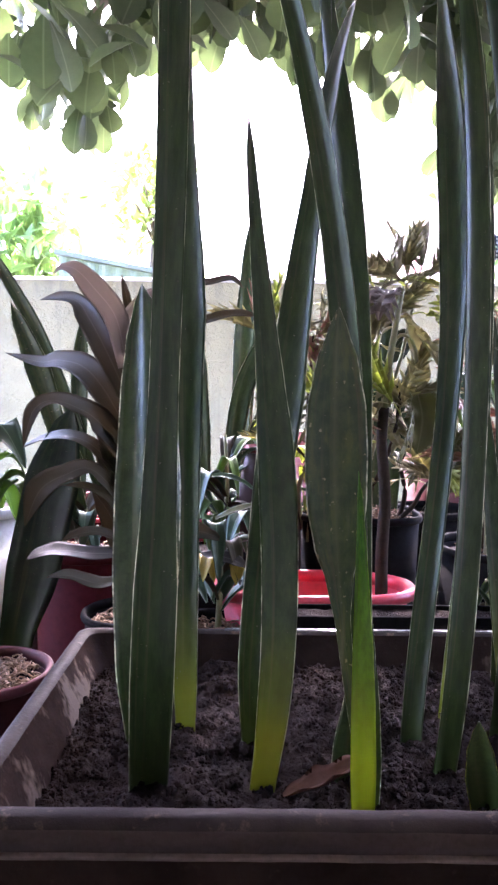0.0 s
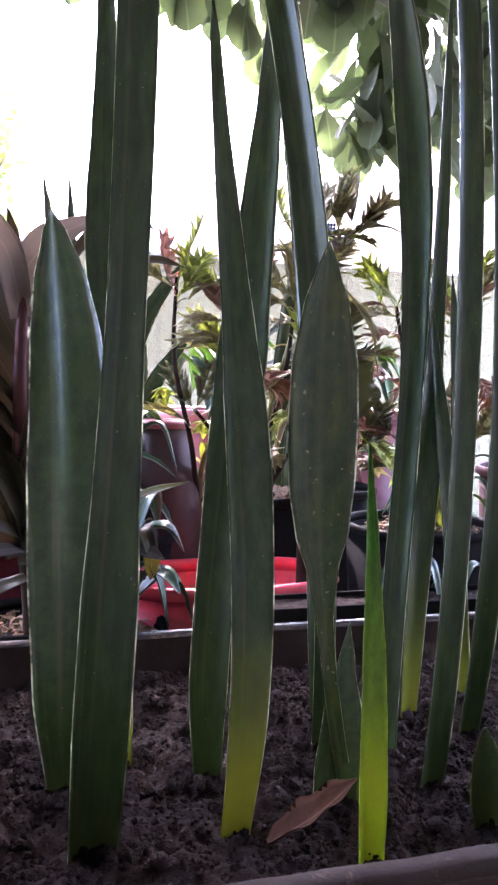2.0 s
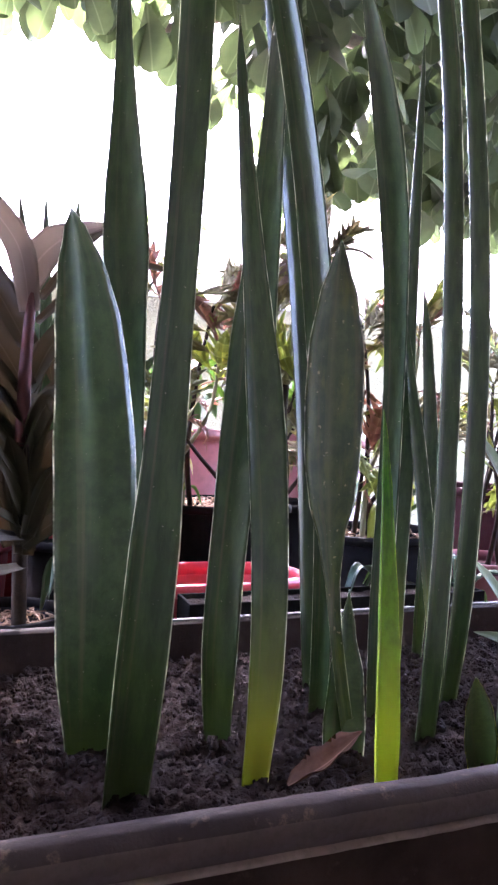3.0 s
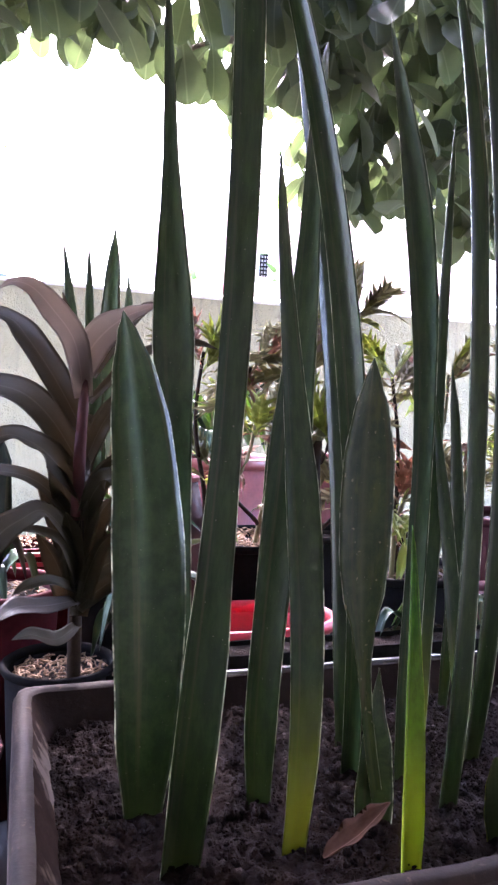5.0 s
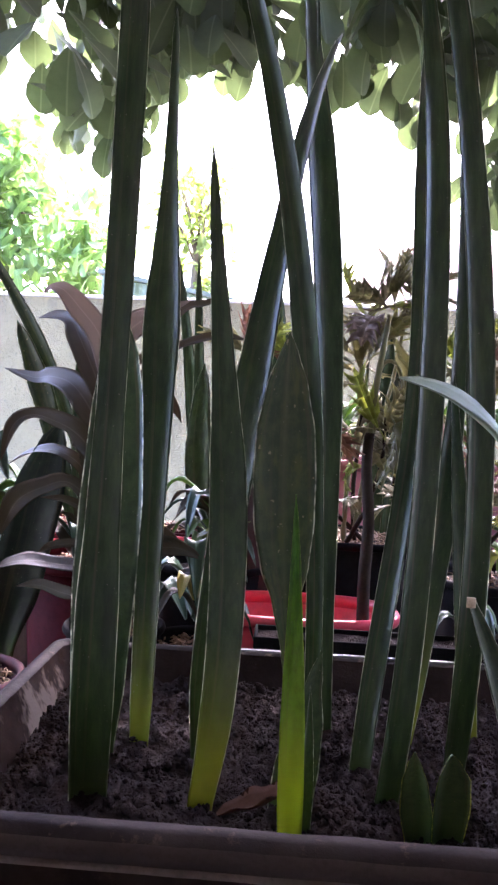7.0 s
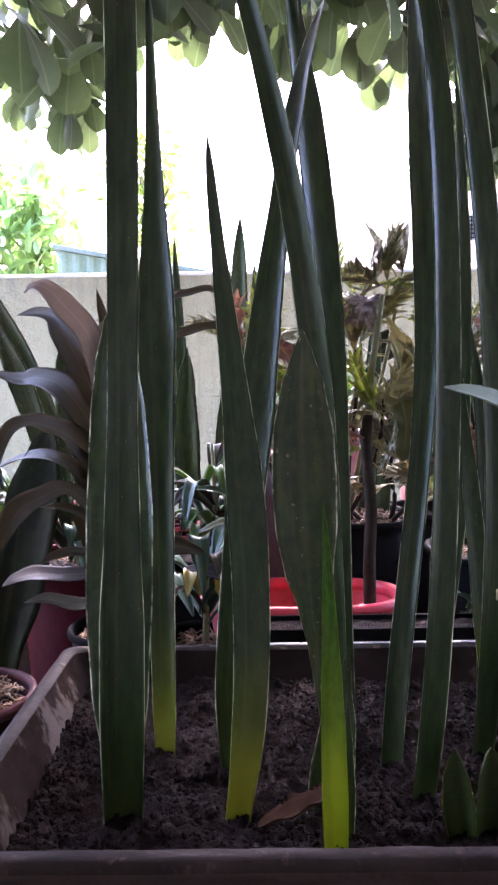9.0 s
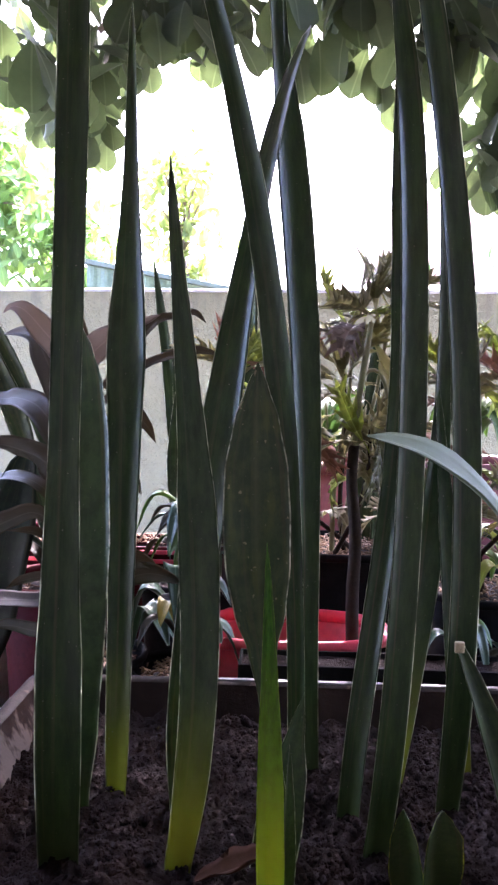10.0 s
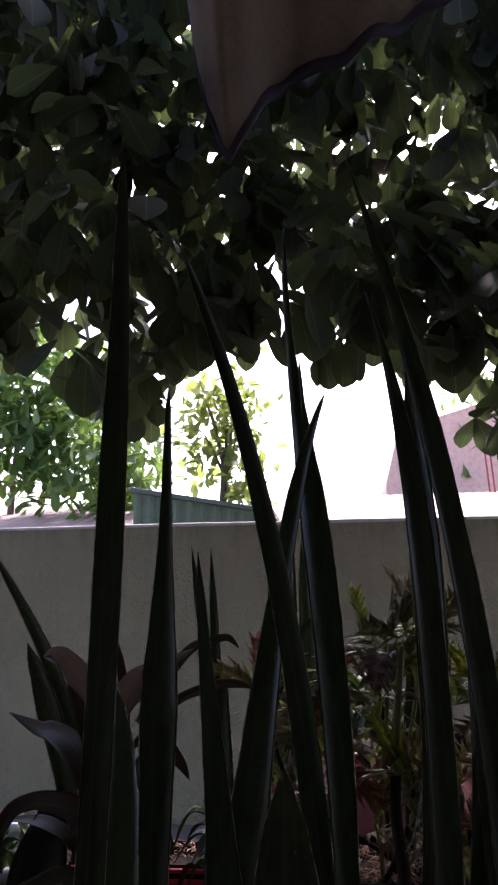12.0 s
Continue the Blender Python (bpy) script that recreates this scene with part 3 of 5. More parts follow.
def snake_blade(plant, base, height, lean, depth, widths, turn=0.0, fold=0.22, thick=0.0035, twist=0.0, material=None, label="", name="leaf", crease=1.6, bulge=0.0):
    """One upright blade. lean and depth bend it sideways and away with its height; widths: pairs of height above the soil and
    width, in millimetres; turn: degrees by which its face looks to one side."""
    full = height + SOIL_Z - FOOT

    def curve(s):
        h = s * full
        hh = max(0.0, h - (SOIL_Z - FOOT))
        x = base[0] + sum(c * hh ** (i + 1) for i, c in enumerate(lean))
        y = base[1] + sum(c * hh ** (i + 1) for i, c in enumerate(depth))
        return Vector((x, y, FOOT + h))

    def side(s):
        a = radians(turn + twist * s)
        return Vector((math.cos(a), math.sin(a), 0))

    profile = [(0.0, widths[0][1] * 0.001)] + [((h * 0.001 + SOIL_Z - FOOT) / full, w * 0.001) for h, w in widths]
    bm = sweep_leaf(bmesh.new(), curve, lambda s: knots(profile, s), side, fold, thick, steps=52, across=10, ripple=0.012, seed=base[0] * 90, crease=crease, bulge=bulge)
    return part(name, bm, material or SNAKE, plant, label)


GROUP = "snake plants in the trough"
p = thing("snake_plant", "tall dark green snake plant with three upright leaves", "snake plant", group=GROUP)
snake_blade(p, (-0.088, 0.588), 1.020, (0.045, 0.028, -0.067), (-0.165, 0.180), ((0, 33), (100, 37), (180, 36), (250, 29), (350, 23.5), (500, 24), (650, 24.5), (750, 21), (850, 17), (930, 11), (1020, 1)), 8, 0.25, twist=-10)
snake_blade(p, (-0.102, 0.661), 0.461, (-0.016, 0.219, -0.694, 0.23), (-0.132, 0.757), ((0, 34), (80, 55), (180, 65), (250, 66), (300, 61), (350, 56), (400, 43), (440, 21), (461, 1)), 2, -0.03, label="short broad bowed leaf", bulge=-0.17)
snake_blade(p, (-0.063, 0.683), 0.814, (-0.023, 0.022, -0.022), (0.201, -0.058), ((0, 19), (50, 24), (150, 26.5), (250, 30), (350, 35.5), (430, 43), (480, 39), (530, 30), (580, 22.5), (630, 16.5), (700, 12.5), (780, 8), (814, 1)), -6, 0.2, material=SNAKE_YELLOW)
p = thing("snake_plant", "snake plant with two crossing leaves and a yellow foot", "snake plant", group=GROUP)
snake_blade(p, (0.010, 0.588), 0.593, (0.182, -0.67, 0.526), (0.173, -0.158), ((0, 22), (80, 30), (180, 33), (250, 35), (300, 33), (350, 26), (400, 21), (450, 17), (500, 12.5), (550, 9), (593, 1)), 5, 0.2, material=SNAKE_YELLOW, label="dark leaf with a bright yellow-green foot")
snake_blade(p, (0.005, 0.659), 0.799, (-0.052, 0.680, -1.141, 0.733), (0.050, -0.014, 0.272), ((0, 22), (80, 31), (180, 32), (280, 38), (340, 41), (400, 34), (480, 28), (550, 22), (650, 20), (720, 14), (780, 7), (799, 1)), -10, 0.22)
p = thing("snake_plant", "snake plant with long leaves and one broad spear-shaped leaf", "snake plant", group=GROUP)
snake_blade(p, (0.111, 0.685), 0.947, (0.004, -0.105, -0.069, -0.007), (-0.020, 0.036), ((0, 18), (200, 18), (280, 21), (360, 27), (430, 28), (500, 26), (600, 24), (700, 20), (800, 16), (880, 11), (947, 1)), -24, 0.34)
snake_blade(p, (0.123, 0.727), 1.069, (-0.045, 0.219, -0.533, 0.302), (0.108, 0.02), ((0, 20), (120, 21), (250, 24), (400, 31), (530, 35), (600, 36), (670, 34), (730, 25), (800, 18), (870, 11), (970, 9), (1020, 5), (1069, 1)), 8, 0.2, twist=12)
PRONG = [Vector(q) for q in ((0.089, 0.822, 0.915), (0.0875, 0.823, 0.965), (0.085, 0.823, 1.010), (0.083, 0.822, 1.053))]
part("prong", sweep_leaf(bmesh.new(), lambda q: glide(PRONG, q), lambda q: knots(((0, 0.002), (0.3, 0.006), (0.65, 0.005), (1, 0.0006)), q), lambda q: Vector((0.94, 0.34, 0)), 0.3, 0.002, steps=16), SNAKE, p, "narrow split prong beside a leaf tip")
snake_blade(p, (0.104, 0.607), 0.416, (-0.218, 0.406, -0.179), (0.035, -0.145), ((0, 12), (100, 12), (140, 14), (180, 25), (210, 43), (250, 54), (290, 56), (330, 52), (370, 37), (400, 16), (416, 1)), 6, 0.12, material=SNAKE_GREY, label="broad grey-green spear-shaped leaf")
snake_blade(p, (0.088, 0.600), 0.130, (0.16, 0.3), (0.30, 0.0), ((0, 38), (30, 40), (65, 33), (100, 15), (130, 1)), 4, 0.2, label="short young leaf")
p = thing("snake_plant_sprout", "bright yellow-green young snake plant shoot", "plant", group=GROUP)
snake_blade(p, (0.087, 0.535), 0.282, (-0.027, 0.102, -0.284), (-0.004, 0.082), ((0, 19), (50, 21), (100, 20), (140, 17), (180, 13), (220, 9), (260, 4.5), (282, 0.6)), 10, 0.42, 0.003, material=SPROUT)
snake_blade(p, (0.098, 0.551), 0.125, (0.02,), (0.02,), ((0, 12), (35, 14), (75, 10), (105, 5), (125, 0.6)), 30, 0.3, 0.002, material=SNAKE, name="sheath", label="dark sheath leaf at the foot")
p = thing("snake_plant", "snake plant with three long crossing leaves", "snake plant", group=GROUP)
snake_blade(p, (0.173, 0.611), 0.860, (0.153, -0.352, 0.445, -0.306), (0.076, -0.094, 0.102), ((0, 23), (80, 25), (300, 25), (600, 24.5), (680, 20), (730, 15), (800, 8), (860, 1)), 12, 0.22)
snake_blade(p, (0.156, 0.657), 0.879, (0.101, 0.371, -0.94, 0.556), (0.251, -0.181, 0.219), ((0, 20), (100, 22), (300, 22), (400, 26), (500, 33), (600, 35), (660, 31), (730, 23), (780, 16), (830, 8), (879, 1)), -14, 0.26)
snake_blade(p, (0.203, 0.710), 0.700, (0.225, -0.114, -0.234, 0.052), (0.362, -0.28, -0.23), ((0, 16), (80, 22), (180, 27), (230, 30), (280, 28), (330, 23), (400, 19), (500, 16), (600, 11), (650, 7), (700, 1)), 6, 0.22, material=SNAKE_YELLOW)
p = thing("snake_plant", "snake plant with one very long leaf bending over", "snake plant", group=GROUP)
snake_blade(p, (0.249, 0.684), 0.993, (0.063, -0.156, -0.01, -0.004), (-0.107, 0.159, -0.104), ((0, 23), (100, 27), (300, 27.5), (500, 25.5), (700, 23), (780, 18), (880, 12), (993, 1)), 10, 0.24)
snake_blade(p, (0.280, 0.738), 0.42, (-0.06, 0.0), (0.12, 0.05), ((0, 17), (120, 23), (250, 19), (360, 9), (420, 1)), 0, 0.2, material=SNAKE_YELLOW)
snake_blade(p, (0.300, 0.600), 0.193, (-0.24, -0.52), (-0.05, -0.08), ((0, 30), (60, 31), (120, 23), (165, 14), (193, 7)), 14, 0.2, label="cut side leaf")
part("dry_tip", box_into(bmesh.new(), 0.2300, 0.2375, 0.5850, 0.5885, 0.3885, 0.3975, 0.001), DRY_TIP, p, "pale dry square cut tip")
p = thing("snake_plant_stub", "low cut snake plant stub with pale yellow edges", "plant", group=GROUP)
snake_blade(p, (0.196, 0.562), 0.073, (-0.10,), (0.0,), ((0, 22), (25, 27), (50, 22), (64, 12), (73, 2)), -22, 0.3, material=STUB)
snake_blade(p, (0.214, 0.562), 0.073, (0.06,), (0.0,), ((0, 27), (30, 33), (55, 30), (68, 14), (73, 3)), 14, 0.3, material=STUB)


def ribbon(plant, points, profile, up=(0, 0, 1), fold=0.15, thick=0.001, material=None, label="", name="leaf", ripple=0.03, steps=22, across=6, roll=0.0):
    """A thin arching leaf through a few points."""
    pts = [Vector(q) for q in points]
    flat = (pts[-1] - pts[0])
    lateral = flat.cross(Vector(up))
    if lateral.length < 1e-4:
        lateral = Vector((1, 0, 0))
    lateral = (Matrix.Rotation(radians(roll), 3, flat.normalized()) @ lateral.normalized())
    bm = sweep_leaf(bmesh.new(), lambda s: glide(pts, s), lambda s: knots(profile, s), lambda s: lateral, fold, thick, steps=steps, across=across, ripple=ripple, seed=pts[0].x * 77)
    return part(name, bm, material, plant, label)


LANCE = ((0, 0.15), (0.25, 0.75), (0.5, 1.0), (0.75, 0.72), (0.92, 0.25), (1, 0.02))


def scaled(profile, w):
    return tuple((s, v * w) for s, v in profile)


# pale leaf arching over the trough
p = thing("arching_plant", "plant with one pale grey-green arching leaf in the trough", "plant")
ribbon(p, ((0.285, 0.530, 0.200), (0.276, 0.510, 0.36), (0.248, 0.478, 0.478), (0.214, 0.446, 0.525), (0.172, 0.420, 0.556), (0.136, 0.404, 0.567)), ((0, 0.006), (0.3, 0.009), (0.5, 0.018), (0.72, 0.024), (0.88, 0.015), (1, 0.002)), fold=0.2, material=PALE, up=(0.3, -0.5, 1))

# dry leaf on the soil
p = thing("fallen_leaf", "dry brown curled leaf lying on the soil", "leaf")
ribbon(p, ((0.028, 0.562, 0.208), (0.066, 0.575, 0.214), (0.106, 0.594, 0.226)), scaled(LANCE, 0.024), fold=0.4, material=DRY, ripple=0.1)


# ---- pots behind the trough ----
def round_pot(name, label, place, radius, height, material, taper=0.76, rim=0.006, lip=0.016, sx=1.0, sy=1.0, power=2.0, filled=True, fill=None, rim_label="", thick=0.004, rim_material=None, floor=0.008):
    top = thing(name, label, "pot", place)
    r0, r1 = radius * taper, radius
    wall_out = [(r0, 0.0), (r0 + 0.002, 0.004), (r1 - 0.002, height - lip)]
    wall_in = [(r1 - thick - 0.002, height - lip), (r0 + (r1 - r0) * floor / height - thick, floor)]
    part("body", revolve(wall_out + wall_in, 48, sx, sy, power), material, top)
    ring = [(r1 - 0.002, height - lip), (r1 + rim * 0.7, height - lip + 0.002), (r1 + rim, height - lip * 0.5), (r1 + rim * 0.7, height - 0.002), (r1, height), (r1 - thick, height - 0.003), (r1 - thick - 0.001, height - lip)]
    bm = revolve(ring, 48, sx, sy, power, hoop=True)
    part("rim", bm, rim_material or material, top, rim_label)
    if filled:
        z = height - 0.022
        rf = r1 - thick - 0.004 - (r1 - r0) * 0.022 / height
        bm = revolve([(rf - 0.004, z - 0.05), (rf, z), (rf * 0.7, z + 0.004), (rf * 0.3, z + 0.008)], 40, sx, sy, power)
        part("soil", bm, fill or SOIL, top, "dark soil")
    return top


def mulch(name, label, centre, rx, ry, z, count, seed):
    """Loose husk chips on a pot's soil."""
    rng = random.Random(seed)
    bm = bmesh.new()
    for _ in range(count):
        a, q = rng.random() * 6.283, math.sqrt(rng.random())
        x, y = centre[0] + rx * q * math.cos(a), centre[1] + ry * q * math.sin(a)
        length = rng.uniform(0.006, 0.018)
        m = pose(x, y, z + rng.uniform(0, 0.008), rng.uniform(-25, 25), rng.uniform(-25, 25), rng.uniform(0, 360))
        pts = [m @ Vector((-length / 2, 0, 0)), m @ Vector((0, rng.uniform(-0.003, 0.003), 0.002)), m @ Vector((length / 2, 0, 0))]
        tube(bm, pts, (0.0013, 0.0009), 5, 4)
    ob = mesh_object(name, bm, HUSK)
    return tagged(ob, label, "mulch", kind="stuff")


round_pot("red_basin", "empty oval red plastic planter box behind the trough", (0.097, 1.024, 0.0), 0.076, 0.270, RED, 0.8, 0.006, 0.018, 1.86, 1.0, 2.6, filled=False, floor=0.212)
round_pot("nursery_pot", "black square nursery pot with brown husk mulch", (0.195, 1.244, 0.0), 0.107, 0.347, BLACK, 0.86, 0.004, 0.014, 0.98, 1.0, 3.2, fill=SOIL)
def seed_tray():
    top = thing("seed_tray", "long black plastic tray of dark soil behind the trough", "tray", (0.225, 0.916, 0.0))
    bm = bmesh.new()
    for x0, x1, y0, y1 in ((-0.185, 0.23, -0.036, -0.032), (-0.185, 0.23, 0.018, 0.022), (-0.185, -0.181, -0.032, 0.018), (0.226, 0.23, -0.032, 0.018)):
        box_into(bm, x0, x1, y0, y1, 0, 0.262, 0.001)
    part("tray_wall", bm, BLACK, top, smooth=False)
    bm = bmesh.new()
    grid = [[bm.verts.new((-0.181 + 0.407 * i / 60, -0.032 + 0.05 * j / 8, 0.256 + 0.005 * noise.noise((i * 0.4, j * 0.5, 6)))) for i in range(61)] for j in range(9)]
    for j in range(8):
        for i in range(60):
            bm.faces.new((grid[j][i], grid[j][i + 1], grid[j + 1][i + 1], grid[j + 1][i]))
    part("soil", bm, SOIL, top, "dark soil")


seed_tray()
mulch("husk_mulch", "brown coconut husk chips on the black nursery pot", (0.195, 1.243), 0.095, 0.093, 0.336, 420, 1)
round_pot("nursery_pot", "black nursery pot with dry leaves and low plants", (0.420, 1.106, 0.0), 0.104, 0.315, BLACK, 0.8, 0.004, 0.014, 1.1, 1.0, 2.4)
mulch("husk_mulch", "brown husk chips on the second nursery pot", (0.420, 1.105), 0.087, 0.082, 0.302, 160, 2)
round_pot("nursery_pot", "black plastic pot with husk mulch beside the trough", (-0.160, 0.959, 0.0), 0.068, 0.246, BLACK, 0.8, 0.004, 0.012)
mulch("husk_mulch", "pale husk chips at the foot of the dark cordyline", (-0.160, 0.959), 0.055, 0.055, 0.228, 200, 3)
round_pot("nursery_pot", "low black pot with husk mulch behind the trough", (-0.051, 0.946, 0.0), 0.057, 0.235, BLACK, 0.8, 0.004, 0.012)
mulch("husk_mulch", "pale husk chips in the low black pot", (-0.051, 0.946), 0.048, 0.048, 0.217, 160, 4)
round_pot("pink_pot", "large faded pink plastic pot near the wall", (0.182, 1.555, 0.0), 0.142, 0.470, PINK, 0.78, 0.008, 0.024)
jar = thing("plastic_jar", "dull brown plastic jar with sloping shoulders behind the basin", "jar", (0.030, 1.18, 0.0))
part("body", revolve([(0.050, 0.0), (0.055, 0.01), (0.062, 0.20), (0.060, 0.31), (0.050, 0.38), (0.038, 0.435), (0.034, 0.452)], 40), BROWN_POT, jar)
part("rim", revolve([(0.034, 0.450), (0.038, 0.452), (0.040, 0.458), (0.037, 0.463), (0.031, 0.463), (0.030, 0.452)], 40, hoop=True), PINK, jar, "worn pinkish rim")
round_pot("maroon_pot", "large maroon plastic pot near the wall", (0.489, 1.560, 0.0), 0.142, 0.472, MAROON, 0.78, 0.008, 0.024)
round_pot("maroon_pot", "small maroon plastic pot beside the second nursery pot", (0.615, 1.075, 0.0), 0.080, 0.270, MAROON, 0.8, 0.006, 0.018)
round_pot("maroon_pot", "tall dull maroon plastic pot behind the small one", (0.760, 1.270, 0.0), 0.120, 0.378, DULL_RED, 0.82, 0.006, 0.018)
round_pot("dark_red_pot", "dark red plastic pot among the leaves", (-0.248, 1.107, 0.0), 0.096, 0.311, DARK_RED, 0.78, 0.006, 0.018)
mulch("husk_mulch", "husk chips on the dark red pot", (-0.249, 1.106), 0.076, 0.076, 0.291, 160, 5)
round_pot("pink_pot", "small pink-rimmed pot with husk mulch beside the trough", (-0.298, 0.775, 0.0), 0.071, 0.232, DULL_RED, 0.8, 0.005, 0.014, rim_label="faded pink rim", rim_material=PINK_RIM)
mulch("husk_mulch", "husk chips in the small pink-rimmed pot", (-0.298, 0.775), 0.060, 0.060, 0.216, 380, 6)
round_pot("nursery_pot", "black nursery pot with a small green plant near the wall", (-0.045, 1.161, 0.0), 0.093, 0.303, BLACK, 0.8, 0.004, 0.014)
round_pot("nursery_pot", "black nursery pot behind the crotons", (0.359, 1.354, 0.0), 0.087, 0.336, BLACK, 0.8, 0.004, 0.014)
def ribbed_box():
    top = thing("red_planter_box", "ribbed dark red plastic planter box with husk mulch near the wall", "planter", (-0.245, 1.301, 0.0))
    bm = bmesh.new()
    for x0, x1, y0, y1 in ((-0.175, 0.175, -0.062, -0.056), (-0.175, 0.175, 0.056, 0.062), (-0.175, -0.169, -0.056, 0.056), (0.169, 0.175, -0.056, 0.056)):
        box_into(bm, x0, x1, y0, y1, 0, 0.330, 0.0015)
    part("box_wall", bm, DARK_RED, top, smooth=False)
    for k in range(4):
        part("rib", box_into(bmesh.new(), -0.178, 0.178, -0.067, -0.061, 0.318 - 0.016 * k, 0.325 - 0.016 * k, 0.0015), RED, top, smooth=False)
    bm = box_into(bmesh.new(), -0.169, 0.169, -0.056, 0.056, 0.28, 0.310)
    part("soil", bm, SOIL, top, "dark soil")


ribbed_box()
mulch("husk_mulch", "husk chips in the ribbed red planter box", (-0.245, 1.301), 0.164, 0.050, 0.330, 300, 7)
round_pot("white_pot", "white plastic tub partly hidden by leaves", (-0.488, 1.194, 0.0), 0.131, 0.363, WHITE, 0.86, 0.006, 0.02)
round_pot("dark_red_pot", "dark red pot under broad leaves near the wall", (-0.444, 1.477, 0.0), 0.120, 0.347, DARK_RED, 0.8, 0.006, 0.018)

# ---- dark cordyline ----
rng = random.Random(11)
p = thing("cordyline", "dark purple cordyline with arching glossy leaves and a pinkish stem", "plant", (0, 0, 0))
part("stem", tube(bmesh.new(), ((-0.143, 0.945, 0.10), (-0.146, 0.915, 0.25), (-0.150, 0.872, 0.37), (-0.152, 0.852, 0.445)), (0.0085, 0.0078), 12, 14), STEM, p, "dark leaf-scarred lower stem")
part("young_stem", tube(bmesh.new(), ((-0.152, 0.853, 0.440), (-0.152, 0.847, 0.50), (-0.150, 0.842, 0.56), (-0.147, 0.842, 0.605)), (0.0080, 0.0045), 12, 12), STEM_PINK, p, "dull pinkish red upper stem")


def strap(plant, rows, fold=0.16, material=None, label="", face=(0, -1, 0.35), steps=26):
    """A thin leaf through rows of place and width, with its face kept towards one side."""
    pts = [Vector(r[:3]) for r in rows]
    wide = [(i / (len(rows) - 1), r[3]) for i, r in enumerate(rows)]
    nose = Vector(face).normalized()

    def side(q):
        t = (glide(pts, min(1, q + 0.02)) - glide(pts, max(0, q - 0.02))).normalized()
        return t.cross(nose).normalized()

    bm = sweep_leaf(bmesh.new(), lambda q: glide(pts, q), lambda q: knots(wide, q), side, fold, 0.001, steps=steps, across=8, ripple=0.03, seed=pts[0].z * 77)
    return part("leaf", bm, material, plant, label)


strap(p, ((-0.150, 0.840, 0.575, 0.020), (-0.161, 0.832, 0.632, 0.029), (-0.186, 0.825, 0.666, 0.030), (-0.207, 0.828, 0.687, 0.020), (-0.226, 0.838, 0.692, 0.009), (-0.240, 0.848, 0.685, 0.001)), 0.10, CORDY_RED, "reddish young leaf")
strap(p, ((-0.150, 0.845, 0.540, 0.022), (-0.180, 0.870, 0.596, 0.032), (-0.208, 0.900, 0.639, 0.031), (-0.228, 0.925, 0.663, 0.019), (-0.259, 0.955, 0.673, 0.015), (-0.295, 0.985, 0.674, 0.001)), 0.30, CORDY, "folded dark leaf with a pale edge")
strap(p, ((-0.150, 0.847, 0.498, 0.022), (-0.180, 0.860, 0.547, 0.035), (-0.212, 0.885, 0.577, 0.034), (-0.252, 0.920, 0.587, 0.025), (-0.285, 0.950, 0.586, 0.018), (-0.345, 0.990, 0.600, 0.001)), 0.16, CORDY)
strap(p, ((-0.150, 0.848, 0.470, 0.022), (-0.185, 0.835, 0.512, 0.036), (-0.209, 0.810, 0.529, 0.028), (-0.228, 0.790, 0.534, 0.020), (-0.243, 0.775, 0.521, 0.018), (-0.247, 0.755, 0.482, 0.001)), 0.16, CORDY, face=(0, -1, 0.8))
strap(p, ((-0.150, 0.852, 0.430, 0.018), (-0.189, 0.850, 0.477, 0.018), (-0.228, 0.870, 0.490, 0.017), (-0.278, 0.920, 0.482, 0.015), (-0.360, 1.030, 0.450, 0.002)), 0.18, CORDY, face=(0, -1, 0.9))
strap(p, ((-0.150, 0.856, 0.405, 0.018), (-0.186, 0.820, 0.453, 0.021), (-0.211, 0.790, 0.450, 0.027), (-0.234, 0.770, 0.434, 0.031), (-0.246, 0.755, 0.397, 0.001)), 0.14, CORDY, face=(0.1, -1, 0.8))
strap(p, ((-0.149, 0.862, 0.370, 0.015), (-0.169, 0.835, 0.416, 0.015), (-0.192, 0.820, 0.432, 0.014), (-0.217, 0.800, 0.437, 0.001)), 0.18, CORDY, face=(0, -1, 1.0))
strap(p, ((-0.149, 0.868, 0.345, 0.014), (-0.183, 0.810, 0.356, 0.022), (-0.208, 0.765, 0.369, 0.025), (-0.221, 0.735, 0.373, 0.017), (-0.231, 0.713, 0.370, 0.001)), 0.08, CORDY_GREY, "greyish leaf with a brown tip", face=(0, -1, 0.8))
strap(p, ((-0.147, 0.885, 0.310, 0.012), (-0.173, 0.800, 0.323, 0.020), (-0.199, 0.760, 0.342, 0.015), (-0.217, 0.735, 0.346, 0.001)), 0.16, CORDY, face=(0, -1, 0.8))
strap(p, ((-0.149, 0.868, 0.355, 0.014), (-0.179, 0.830, 0.377, 0.015), (-0.203, 0.810, 0.378, 0.013), (-0.218, 0.800, 0.371, 0.001)), 0.18, CORDY, face=(0, -1, 0.9))
strap(p, ((-0.147, 0.900, 0.571, 0.009), (-0.157, 0.915, 0.638, 0.014), (-0.164, 0.920, 0.671, 0.011), (-0.171, 0.925, 0.699, 0.001)), 0.2, CORDY)
strap(p, ((-0.135, 0.905, 0.600, 0.010), (-0.080, 0.930, 0.680, 0.016), (-0.053, 0.945, 0.694, 0.015), (-0.028, 0.950, 0.700, 0.012), (-0.012, 0.950, 0.688, 0.001)), 0.2, CORDY, face=(0, -1, 0.9))
strap(p, ((-0.140, 0.880, 0.570, 0.010), (-0.088, 0.900, 0.623, 0.015), (-0.048, 0.900, 0.641, 0.016), (-0.015, 0.900, 0.647, 0.014), (0.015, 0.900, 0.642, 0.001)), 0.2, CORDY, face=(0, -1, 0.9))
